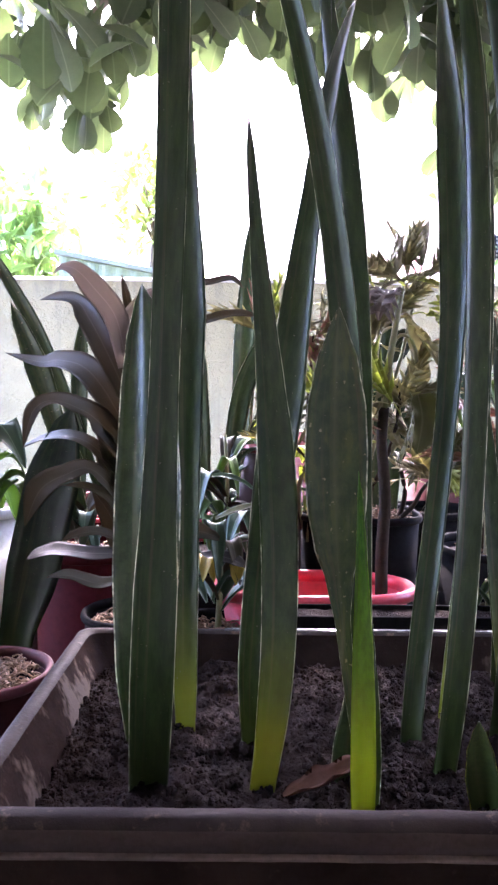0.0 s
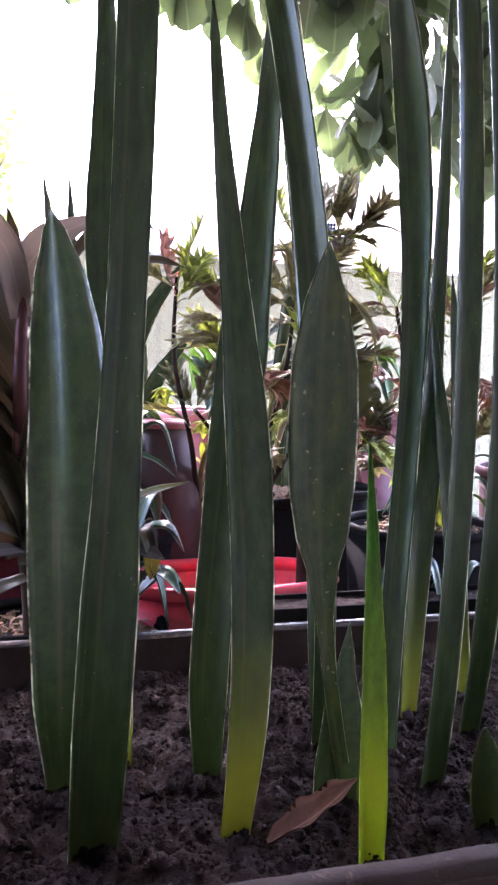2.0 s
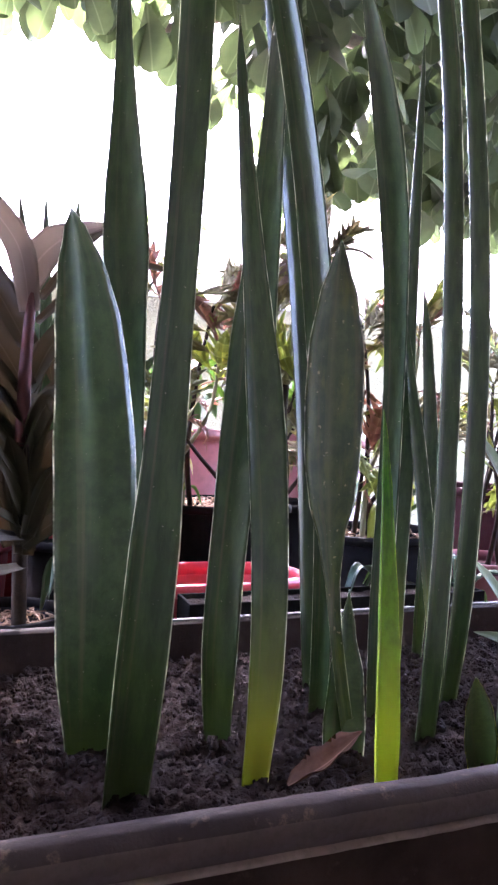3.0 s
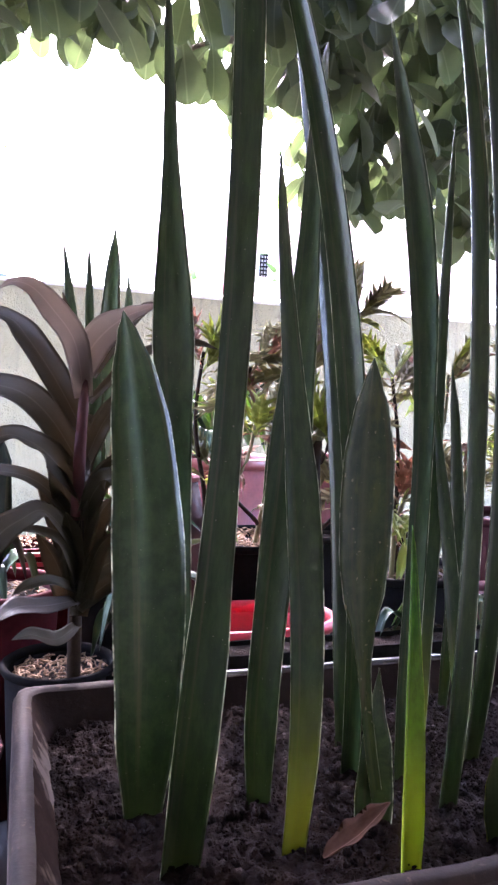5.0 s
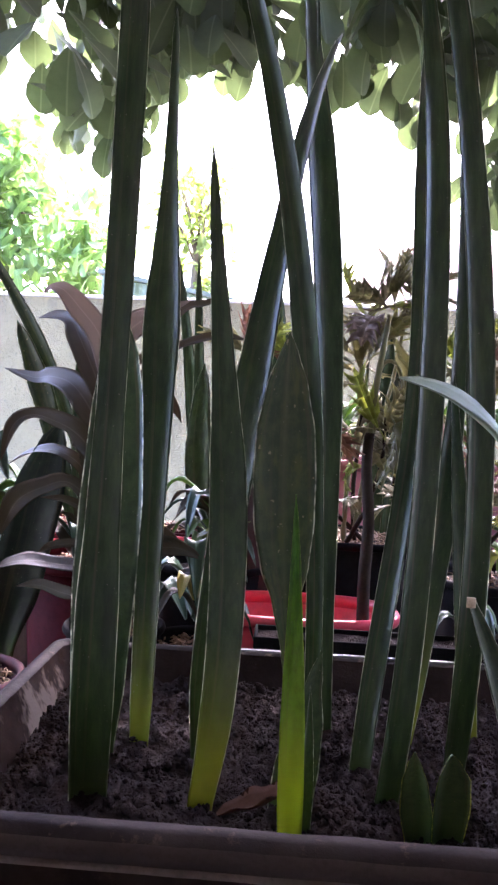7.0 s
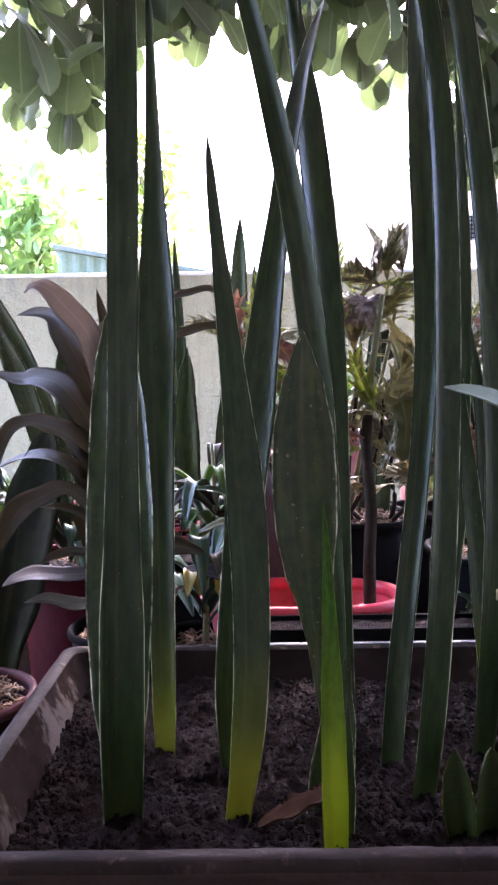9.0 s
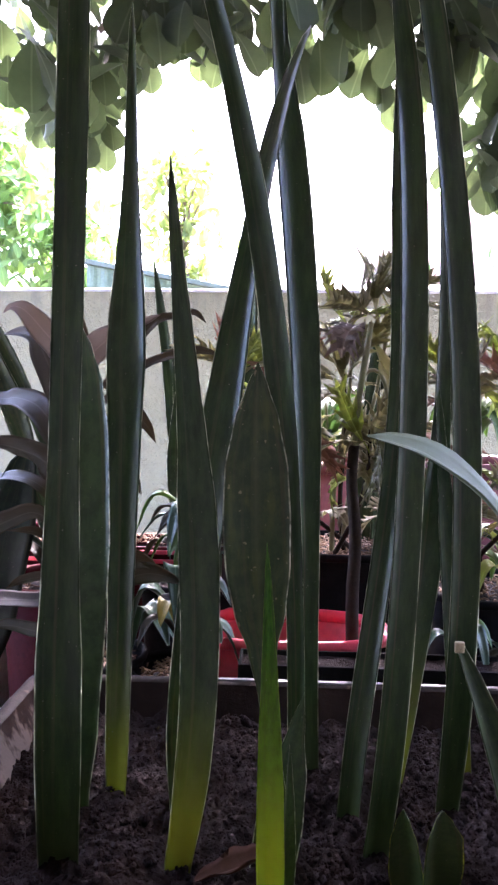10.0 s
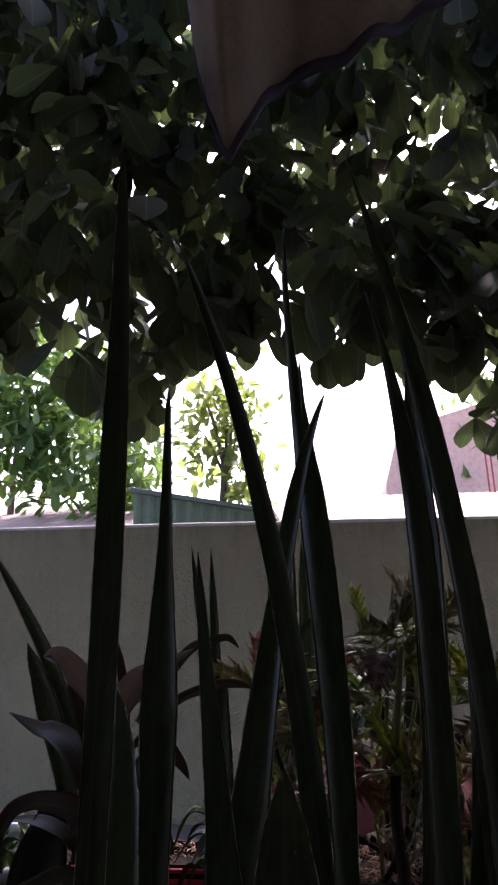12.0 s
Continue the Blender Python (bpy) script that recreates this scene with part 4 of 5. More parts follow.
strap(p, ((-0.152, 0.840, 0.590, 0.016), (-0.145, 0.848, 0.624, 0.037), (-0.125, 0.858, 0.651, 0.036), (-0.100, 0.872, 0.671, 0.021), (-0.078, 0.885, 0.682, 0.011), (-0.062, 0.895, 0.691, 0.001)), 0.14, CORDY_RED, "reddish young leaf")
for k in range(9):
    z = 0.335 + 0.020 * k + rng.uniform(-0.006, 0.006)
    a = radians(rng.uniform(-70, 100))
    reach = rng.uniform(0.08, 0.115)
    c, d = math.cos(a), math.sin(a) * 0.8
    b = Vector((-0.150, 0.868 - 0.09 * (z - 0.345), z)) + Vector((c, d, 0)) * 0.003
    rise = 0.30 + 0.06 * k
    w = rng.uniform(0.024, 0.032)
    strap(p, tuple((*(b + Vector((c * f, d * f, h * rise)) * reach), w * q) for f, h, q in ((0, 0, 0.6), (0.33, 0.7, 0.95), (0.68, 1.0, 1.0), (0.95, 0.8, 0.5), (1.1, 0.5, 0.03))), 0.2, CORDY, face=(-0.3 * d, -1, 0.5))
for k in range(11):
    z = 0.325 + 0.011 * k
    a = radians(k * 137.5 + 60)
    c, d = math.cos(a), math.sin(a) * 0.8
    b = Vector((-0.150, 0.868 - 0.09 * (z - 0.345), z)) + Vector((c, d, 0)) * 0.006
    w = rng.uniform(0.022, 0.029)
    strap(p, tuple((*(b + Vector((c * f, d * f, h))), w * q) for f, h, q in ((0, 0, 0.7), (0.008, 0.03, 1.0), (0.022, 0.062, 0.85), (0.042, 0.085 + rng.uniform(-0.01, 0.01), 0.03))), 0.3, CORDY, face=(0.4 * c, -1, 0.15), steps=14)

# pale leaves at the far end of the trough
p = thing("broad_leaved_plant", "plant with pale grey-green pointed leaves at the trough's end", "plant")
strap(p, ((0.440, 0.780, 0.195, 0.007), (0.450, 0.800, 0.330, 0.012), (0.452, 0.830, 0.390, 0.018), (0.446, 0.860, 0.436, 0.020), (0.440, 0.900, 0.486, 0.001)), 0.2, PALE)
strap(p, ((0.440, 0.780, 0.195, 0.007), (0.442, 0.800, 0.235, 0.014), (0.436, 0.825, 0.266, 0.019), (0.434, 0.852, 0.287, 0.016), (0.430, 0.880, 0.308, 0.001)), 0.2, PALE)
strap(p, ((0.438, 0.775, 0.195, 0.006), (0.405, 0.762, 0.222, 0.013), (0.380, 0.760, 0.236, 0.013), (0.343, 0.760, 0.246, 0.001)), 0.2, PALE)

# ---- snake plants and blades beside and behind the trough ----
round_pot("nursery_pot", "small black pot half hidden beside the trough", (-0.328, 0.930, 0.0), 0.055, 0.138, BLACK, 0.8, 0.004, 0.012)
p = thing("side_snake_plant", "broad dark snake plant leaf and arching leaves beside the trough", "snake plant")
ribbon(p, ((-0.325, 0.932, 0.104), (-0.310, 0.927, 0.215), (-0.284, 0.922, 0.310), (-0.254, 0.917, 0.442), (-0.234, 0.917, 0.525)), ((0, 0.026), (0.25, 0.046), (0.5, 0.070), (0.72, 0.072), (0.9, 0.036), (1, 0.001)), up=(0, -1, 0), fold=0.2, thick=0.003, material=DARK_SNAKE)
ribbon(p, ((-0.328, 0.926, 0.104), (-0.362, 0.888, 0.368), (-0.345, 0.853, 0.488), (-0.298, 0.831, 0.504), (-0.265, 0.821, 0.454)), scaled(LANCE, 0.055), up=(0, -1, 0.8), fold=0.2, thick=0.0015, material=DRAC)
ribbon(p, ((-0.336, 0.931, 0.104), (-0.389, 0.922, 0.336), (-0.390, 0.887, 0.445), (-0.341, 0.854, 0.455)), scaled(LANCE, 0.057), up=(0, -1, 0.8), fold=0.2, thick=0.0015, material=FERNY)


def back_blades(name, label, rows, material=SNAKE):
    top = thing(name, label, "snake plant")
    for base, mid, tip, w in rows:
        ribbon(top, (base, mid, tip), ((0, 0.5 * w), (0.3, 0.8 * w), (0.55, w), (0.8, 0.6 * w), (1, 0.02 * w)), up=(0, -1, 0), fold=0.2, thick=0.003, material=material, steps=26)
    return top


back_blades("back_snake_plant", "slender snake plant with pale-edged leaves near the wall", (
    ((-0.225, 1.150, 0.334), (-0.341, 1.150, 0.633), (-0.470, 1.150, 0.846), 0.026), ((-0.259, 1.120, 0.317), (-0.329, 1.120, 0.562), (-0.381, 1.120, 0.688), 0.040),
    ((-0.277, 1.150, 0.338), (-0.278, 1.150, 0.567), (-0.272, 1.150, 0.673), 0.030)), SNAKE_GREY)
back_blades("back_snake_plant", "tall broad snake plant standing near the wall", (
    ((-0.030, 1.90, -0.01), (-0.012, 1.89, 0.62), (0.002, 1.885, 1.028), 0.064), ((0.046, 1.88, -0.01), (0.048, 1.88, 0.50), (0.036, 1.87, 0.905), 0.052)), SNAKE)
back_blades("back_snake_plant", "dark snake plant with low oval and slanting leaves near the wall", (
    ((-0.072, 1.34, -0.01), (-0.096, 1.32, 0.44), (-0.090, 1.30, 0.645), 0.052), ((-0.046, 1.35, -0.01), (-0.020, 1.35, 0.52), (0.085, 1.35, 0.735), 0.040),
    ((-0.030, 1.33, -0.01), (0.010, 1.35, 0.45), (0.098, 1.35, 0.605), 0.034), ((-0.090, 1.362, -0.02), (-0.108, 1.344, 0.487), (-0.153, 1.328, 0.857), 0.030),
    ((-0.079, 1.328, -0.02), (-0.097, 1.322, 0.486), (-0.111, 1.306, 0.853), 0.026)), SNAKE)
back_blades("back_snake_plant", "dark blades behind the crotons", (
    ((0.255, 1.310, -0.021), (0.270, 1.294, 0.454), (0.313, 1.281, 0.653), 0.034), ((0.283, 0.787, 0.180), (0.285, 0.779, 0.433), (0.263, 0.768, 0.632), 0.022),
    ((0.233, 1.321, -0.020), (0.242, 1.305, 0.455), (0.255, 1.290, 0.719), 0.040)), SNAKE)


# ---- crotons with lobed leaves ----
def lobed_leaf(bm, base, aim, length, width, lobes, curl, seed, stalk=0.02):
    """A thin blade on a short stalk whose margin runs out into narrow fingers; curl: degrees through which it rolls over."""
    rng = random.Random(seed)
    uv = bm.loops.layers.uv.verify()
    fwd = Vector(aim).normalized()
    lateral = fwd.cross(Vector((rng.uniform(-0.8, 0.8), rng.uniform(-0.9, 0.3), 1))).normalized()
    up = lateral.cross(fwd)
    base = Vector(base)
    tube(bm, (base, base + fwd * stalk * 0.5 + up * 0.003, base + fwd * stalk), (0.0011, 0.0009), 5, 4)
    root = base + fwd * stalk
    bend = radians(curl) + 1e-3
    cup = rng.uniform(0.1, 0.5)
    wave = rng.uniform(0, 6)

    def place(u, v):
        a = bend * v
        run, drop = length * math.sin(a) / bend, length * (1 - math.cos(a)) / bend
        nrm = up * math.cos(a) + fwd * math.sin(a)
        return root + fwd * run - up * drop + lateral * (u * width / 2) + nrm * (cup * width * 0.4 * abs(u) + 0.05 * width * math.sin(5 * v + 3 * u + wave))

    def ring(points):
        a = [bm.verts.new(place(u, v)) for u, v in points]
        b = [bm.verts.new(place(u, v) - up * 0.0006) for u, v in points]
        n = len(a)
        faces = [bm.faces.new(a), bm.faces.new(list(reversed(b)))]
        faces += [bm.faces.new((b[k], b[(k + 1) % n], a[(k + 1) % n], a[k])) for k in range(n)]
        for f in faces:
            for lp in f.loops:
                i = a.index(lp.vert) if lp.vert in a else b.index(lp.vert)
                lp[uv].uv = (0.5 + points[i][0] / 2, points[i][1])

    cuts = [0, 0.16, 0.34, 0.52, 0.70, 0.86, 1.0]
    half = [0.05, 0.26, 0.40, 0.44, 0.36, 0.22, 0.04]
    for v0, v1, w0, w1 in zip(cuts, cuts[1:], half, half[1:]):
        ring([(-w0, v0), (0, v0), (0, v1), (-w1, v1)])
        ring([(0, v0), (w0, v0), (w1, v1), (0, v1)])
    for k in range(lobes):
        for sgn in (-1, 1):
            v = 0.22 + 0.56 * k / max(1, lobes - 1) + rng.uniform(-0.03, 0.03)
            reach = (0.9 - 0.5 * abs(v - 0.45)) * rng.uniform(0.75, 1.15)
            ring([(sgn * 0.16, v - 0.075), (sgn * 0.66 * reach, v + 0.02), (sgn * 1.15 * reach, v + rng.uniform(0.18, 0.28)), (sgn * 0.62 * reach, v + 0.13), (sgn * 0.16, v + 0.075)])


def croton(label, foot, stems, seed, mats, head=7):
    """stems: tip places; each carries a loose head of lobed leaves and drooping leaves on the way up."""
    rng = random.Random(seed)
    top = thing("croton", label, "croton", group="crotons behind the trough")
    for tip, lower in stems:
        tip = Vector(tip)
        f = Vector(foot) + Vector((rng.uniform(-0.03, 0.03), rng.uniform(-0.02, 0.02), 0))
        pts = [f, f.lerp(tip, 0.35) + Vector((rng.uniform(-0.02, 0.02), rng.uniform(-0.02, 0.02), 0)), f.lerp(tip, 0.7) + Vector((rng.uniform(-0.016, 0.016), 0, 0)), tip]
        part("stem", tube(bmesh.new(), pts, (0.0048, 0.0022), 7, 16), STEM_GREEN if rng.random() < 0.35 else STEM, top)
        for k in range(head):
            a = radians(k * 137.5 + rng.uniform(-25, 25))
            rise = rng.uniform(-0.1, 1.1) if k > 2 else rng.uniform(0.9, 1.7)
            aim = (math.cos(a), math.sin(a) * 0.8, rise)
            bm = bmesh.new()
            lobed_leaf(bm, tip - Vector((0, 0, rng.uniform(0, 0.035))), aim, rng.uniform(0.060, 0.095), rng.uniform(0.038, 0.058), rng.choice((4, 5, 6)), rng.uniform(15, 80) if k > 2 else rng.uniform(-45, 40), seed * 100 + k + int(tip.x * 1000), rng.uniform(0.004, 0.02))
            part("leaf", bm, rng.choice(mats), top)
        for k in range(int(lower * 0.55)):
            b = glide(pts, rng.uniform(0.4, 0.93))
            a = rng.random() * 6.283
            aim = (math.cos(a), math.sin(a), rng.uniform(-0.3, 0.9))
            bm = bmesh.new()
            lobed_leaf(bm, b, aim, rng.uniform(0.055, 0.09), rng.uniform(0.038, 0.058), rng.choice((3, 4, 5)), rng.uniform(60, 170), seed * 200 + k + int(tip.x * 1000), rng.uniform(0.015, 0.04))
            part("leaf", bm, rng.choice(mats), top)
    return top


croton("half-wilted croton with yellow-green lobed leaves", (0.191, 1.203, 0.323), (((0.181, 0.972, 0.701), 5), ((0.230, 0.967, 0.715), 9), ((0.205, 0.957, 0.551), 5), ((0.170, 0.990, 0.640), 4)), 3, (CROTON, CROTON_GREEN, CROTON, TAN_LEAF))
croton("croton with red-tipped lobed leaves", (0.104, 1.213, 0.317), (((0.019, 0.987, 0.645), 5), ((0.088, 0.989, 0.629), 6), ((0.099, 0.990, 0.563), 5)), 4, (CROTON, CROTON_GREEN, CROTON_RED), 6)
croton("croton with yellow-green lobed leaves by the second pot", (0.387, 1.082, 0.303), (((0.311, 0.992, 0.625), 6), ((0.406, 0.988, 0.636), 6), ((0.335, 1.000, 0.454), 6), ((0.428, 0.990, 0.465), 5)), 5, (CROTON, CROTON_GREEN, CROTON_RED, TAN_LEAF))
croton("croton with yellow-green leaves in the small maroon pot", (0.615, 1.075, 0.250), (((0.585, 1.040, 0.560), 6), ((0.640, 1.060, 0.600), 6), ((0.600, 1.030, 0.430), 5)), 7, (CROTON, CROTON_GREEN, TAN_LEAF))
croton("croton with tan and green leaves in the tall maroon pot", (0.760, 1.270, 0.355), (((0.735, 1.220, 0.690), 6), ((0.800, 1.230, 0.640), 5), ((0.720, 1.200, 0.520), 5)), 8, (CROTON, CROTON_GREEN, CROTON_RED))
croton("low wilted croton in the black pot", (0.247, 1.216, 0.324), (((0.250, 1.032, 0.499), 4), ((0.287, 1.034, 0.438), 4), ((0.057, 1.064, 0.482), 3)), 6, (OLIVE, TAN_LEAF, CROTON), 5)



def hero_leaves():
    """The few large croton leaves that stand out against the wall."""
    top = thing("croton", "wilting croton shoot with large drooping lobed leaves", "croton", group="crotons behind the trough")
    part("stem", tube(bmesh.new(), ((0.186, 0.973, 0.520), (0.189, 0.967, 0.580), (0.196, 0.958, 0.640), (0.202, 0.948, 0.690)), (0.0062, 0.0032), 9, 14), STEM_GREEN, top)
    for k, (base, aim, length, width, lobes, curl, mat) in enumerate((
            ((0.208, 0.930, 0.640), (0.55, -0.2, -0.55), 0.105, 0.062, 5, 60, CROTON),
            ((0.190, 0.940, 0.672), (-0.2, -0.5, 0.35), 0.075, 0.056, 6, 150, PURPLE_LEAF),
            ((0.208, 0.920, 0.550), (0.1, -0.2, -1.0), 0.085, 0.050, 3, 40, OLIVE),
            ((0.239, 0.930, 0.454), (0.7, -0.3, -0.35), 0.070, 0.050, 5, 50, CROTON_GREEN),
            ((0.206, 0.940, 0.694), (-0.05, -0.1, 1.0), 0.085, 0.040, 7, -40, CROTON),
            ((0.206, 0.940, 0.694), (0.8, -0.2, 0.5), 0.085, 0.045, 7, 70, CROTON),
            ((0.206, 0.940, 0.694), (-0.8, -0.2, 0.45), 0.075, 0.045, 7, 60, TAN_LEAF),
            ((0.032, 1.000, 0.642), (0.6, -0.3, -0.2), 0.085, 0.060, 6, 70, CROTON_RED),
            ((0.320, 1.020, 0.493), (0.5, -0.4, 0.2), 0.075, 0.055, 6, 60, CROTON_GREEN))):
        bm = bmesh.new()
        lobed_leaf(bm, base, aim, length, width, lobes, curl, 900 + k, 0.012)
        part("leaf", bm, mat, top)


hero_leaves()

# brown bare stem in front of the crotons, and a drooping leaf on a hooked stalk
p = thing("dry_stem", "bare brown plant stem with a hooked wilted leaf", "plant")
part("stem", tube(bmesh.new(), ((0.196, 0.996, 0.110), (0.189, 0.982, 0.308), (0.191, 0.977, 0.400), (0.184, 0.974, 0.480), (0.186, 0.973, 0.530)), (0.0098, 0.0072), 10, 16), STEM, p)
part("stalk", tube(bmesh.new(), ((0.188, 0.971, 0.595), (0.201, 0.964, 0.628), (0.220, 0.962, 0.621), (0.229, 0.963, 0.579), (0.228, 0.963, 0.551)), (0.0030, 0.0022), 6, 14), STEM_GREEN, p)
ribbon(p, ((0.228, 0.963, 0.556), (0.235, 0.955, 0.515), (0.228, 0.953, 0.467)), scaled(LANCE, 0.057), up=(0, -1, 0), fold=0.45, material=OLIVE, ripple=0.25, label="wilted olive leaf")
ribbon(p, ((0.214, 0.990, 0.663), (0.231, 0.997, 0.597), (0.215, 0.997, 0.530)), scaled(LANCE, 0.037), up=(0.6, -1, 0), fold=0.5, material=TAN_LEAF, ripple=0.25, label="curled brown leaf")


# ---- low leafy plants between the pots ----
def bushy(label, foot, count, reach, rise, width, mats, seed, name="leafy_plant", length=0.10):
    rng = random.Random(seed)
    top = thing(name, label, "plant")
    foot = Vector(foot)
    for k in range(count):
        a = radians(k * 137.5 + rng.uniform(-20, 20))
        z = rng.uniform(0.1, 1.0) * rise
        b = foot + Vector((rng.uniform(-0.015, 0.015), rng.uniform(-0.015, 0.015), z * 0.6))
        r = reach * rng.uniform(0.6, 1.0)
        d = Vector((math.cos(a), math.sin(a) * 0.8, 0))
        ribbon(top, (b, b + d * r * 0.4 + Vector((0, 0, 0.35 * length)), b + d * r * 0.8 + Vector((0, 0, 0.40 * length)), b + d * r * 1.15 + Vector((0, 0, rng.uniform(-0.35, 0.25) * length))),
               scaled(LANCE, width * rng.uniform(0.7, 1.2)), fold=0.2, material=rng.choice(mats), steps=14)
    part("stem", tube(bmesh.new(), (foot - Vector((0, 0, 0.03)), foot + Vector((0.004, 0, rise * 0.4)), foot + Vector((0, 0, rise * 0.75))), (0.005, 0.003), 7, 8), STEM_GREEN, top)
    return top


p = bushy("glossy dark-leaved plant with one yellowing leaf", (-0.043, 0.952, 0.223), 14, 0.085, 0.19, 0.032, (DRAC, DRAC, CORDY, YELLOW), 21)
strap(p, ((-0.066, 0.930, 0.329, 0.010), (-0.041, 0.920, 0.330, 0.022), (-0.020, 0.910, 0.327, 0.022), (-0.002, 0.900, 0.319, 0.003)), 0.10, CORDY_GREY, "leaf turned to its pale grey underside", face=(0, -0.7, 1))
strap(p, ((-0.015, 0.904, 0.322, 0.021), (-0.016, 0.903, 0.310, 0.016), (-0.017, 0.903, 0.296, 0.001)), 0.10, YELLOW, "hanging yellow-brown leaf tip")
strap(p, ((-0.046, 0.940, 0.376, 0.007), (-0.015, 0.930, 0.390, 0.014), (0.028, 0.920, 0.404, 0.002)), 0.3, OLIVE, "slender olive leaf with a pale edge", face=(0, -0.6, 1))
strap(p, ((-0.052, 0.950, 0.434, 0.007), (-0.030, 0.950, 0.433, 0.012), (-0.006, 0.950, 0.424, 0.008), (0.017, 0.950, 0.405, 0.001)), 0.2, DRAC, face=(0, -0.6, 1))
bushy("small green leafy plant near the wall", (-0.040, 1.149, 0.286), 28, 0.105, 0.26, 0.027, (FERNY, DRAC, CORDY), 22)
bushy("glossy dark plant beside the cordyline", (-0.259, 1.106, 0.287), 12, 0.090, 0.10, 0.030, (DRAC, CORDY), 23)
bushy("bright green broad-leaved plant among the pots", (-0.392, 1.035, 0.340), 10, 0.085, 0.13, 0.058, (FERNY, FERNY, DRAC), 24)
bushy("small dark plant in the pink-rimmed pot", (-0.335, 0.752, 0.208), 12, 0.050, 0.10, 0.018, (DRAC, CORDY, FERNY), 33, length=0.06)
back_blades("side_snake_plant", "young dark spiky snake plant beside the trough", (
    ((-0.373, 0.847, 0.023), (-0.363, 0.845, 0.233), (-0.338, 0.837, 0.394), 0.020), ((-0.379, 0.847, 0.023), (-0.379, 0.845, 0.211), (-0.374, 0.837, 0.344), 0.026), ((-0.368, 0.858, 0.024), (-0.351, 0.857, 0.168), (-0.324, 0.850, 0.273), 0.022)), SNAKE)
bushy("low green plant in the second nursery pot", (0.442, 1.094, 0.298), 16, 0.085, 0.14, 0.026, (FERNY, DRAC, CROTON_GREEN), 25)
bushy("young plant with yellow leaves in the black pot", (0.103, 1.179, 0.329), 9, 0.04, 0.13, 0.016, (YELLOW, CROTON_GREEN, FERNY), 26, length=0.05)
bushy("low dark narrow-leaved plant behind the trough", (0.336, 0.970, 0.110), 16, 0.085, 0.24, 0.024, (DRAC, CORDY, FERNY), 27)
bushy("low dark plant behind the trough corner", (0.467, 0.961, 0.110), 14, 0.085, 0.24, 0.024, (DRAC, FERNY), 28)
p = bushy("large-leaved plant near the wall", (0.181, 1.553, 0.453), 12, 0.13, 0.18, 0.05, (FERNY, DRAC), 29, length=0.14)
strap(p, ((0.250, 1.50, 0.60, 0.006), (0.307, 1.36, 0.668, 0.020), (0.290, 1.35, 0.654, 0.046), (0.274, 1.345, 0.634, 0.050), (0.256, 1.34, 0.610, 0.004)), 0.15, DARK_LEAF, "broad dark drooping leaf")
strap(p, ((0.262, 1.48, 0.56, 0.006), (0.312, 1.36, 0.582, 0.014), (0.285, 1.35, 0.562, 0.028), (0.268, 1.345, 0.542, 0.002)), 0.15, DARK_LEAF)
strap(p, ((0.270, 1.46, 0.50, 0.006), (0.330, 1.36, 0.52, 0.020), (0.315, 1.35, 0.478, 0.036), (0.300, 1.345, 0.440, 0.002)), 0.15, DARK_LEAF)
bushy("large-leaved plant in the maroon pot", (0.488, 1.558, 0.455), 12, 0.13, 0.16, 0.05, (DRAC, FERNY), 30, length=0.14)


# ---- the overhanging tree ----
EDGE = ((-4.0, 1.8), (-1.2, 1.58), (-0.87, 1.5), (-0.69, 1.48), (-0.62, 1.26), (-0.53, 1.24), (-0.47, 1.18), (-0.38, 1.21), (-0.32, 1.26), (-0.27, 1.4), (-0.19, 1.43), (-0.1, 1.46), (-0.02, 1.5), (0.08, 1.45), (0.15, 1.40), (0.22, 1.31), (0.30, 1.37), (0.37, 1.30), (0.42, 1.27), (0.45, 1.14), (0.52, 1.10), (0.58, 1.15), (0.65, 1.03), (0.72, 1.14), (0.85, 1.12), (1.0, 1.06), (1.6, 1.1), (2.2, 1.3), (4.0, 1.6))


def crown_leaf(bm, m, length, width, bend):
    """Obovate, slightly folded leaf with a blunt tip."""
    uv = bm.loops.layers.uv.verify()
    rows = []
    for v, w in ((0, 0.05), (0.15, 0.30), (0.38, 0.70), (0.62, 0.97), (0.80, 0.98), (0.93, 0.66), (1.0, 0.16)):
        row = []
        for u in (-1, 0, 1):
            q = m @ Vector((u * w * width / 2, v * length, 0.16 * width * abs(u) * w - bend * length * v * v))
            vert = bm.verts.new(q)
            row.append((vert, ((u * w + 1) / 2, v)))
        rows.append(row)
    for a, b in zip(rows, rows[1:]):
        for k in range(2):
            quad = (a[k], a[k + 1], b[k + 1], b[k])
            f = bm.faces.new([q[0] for q in quad])
            for lp, q in zip(f.loops, quad):
                lp[uv].uv = q[1]


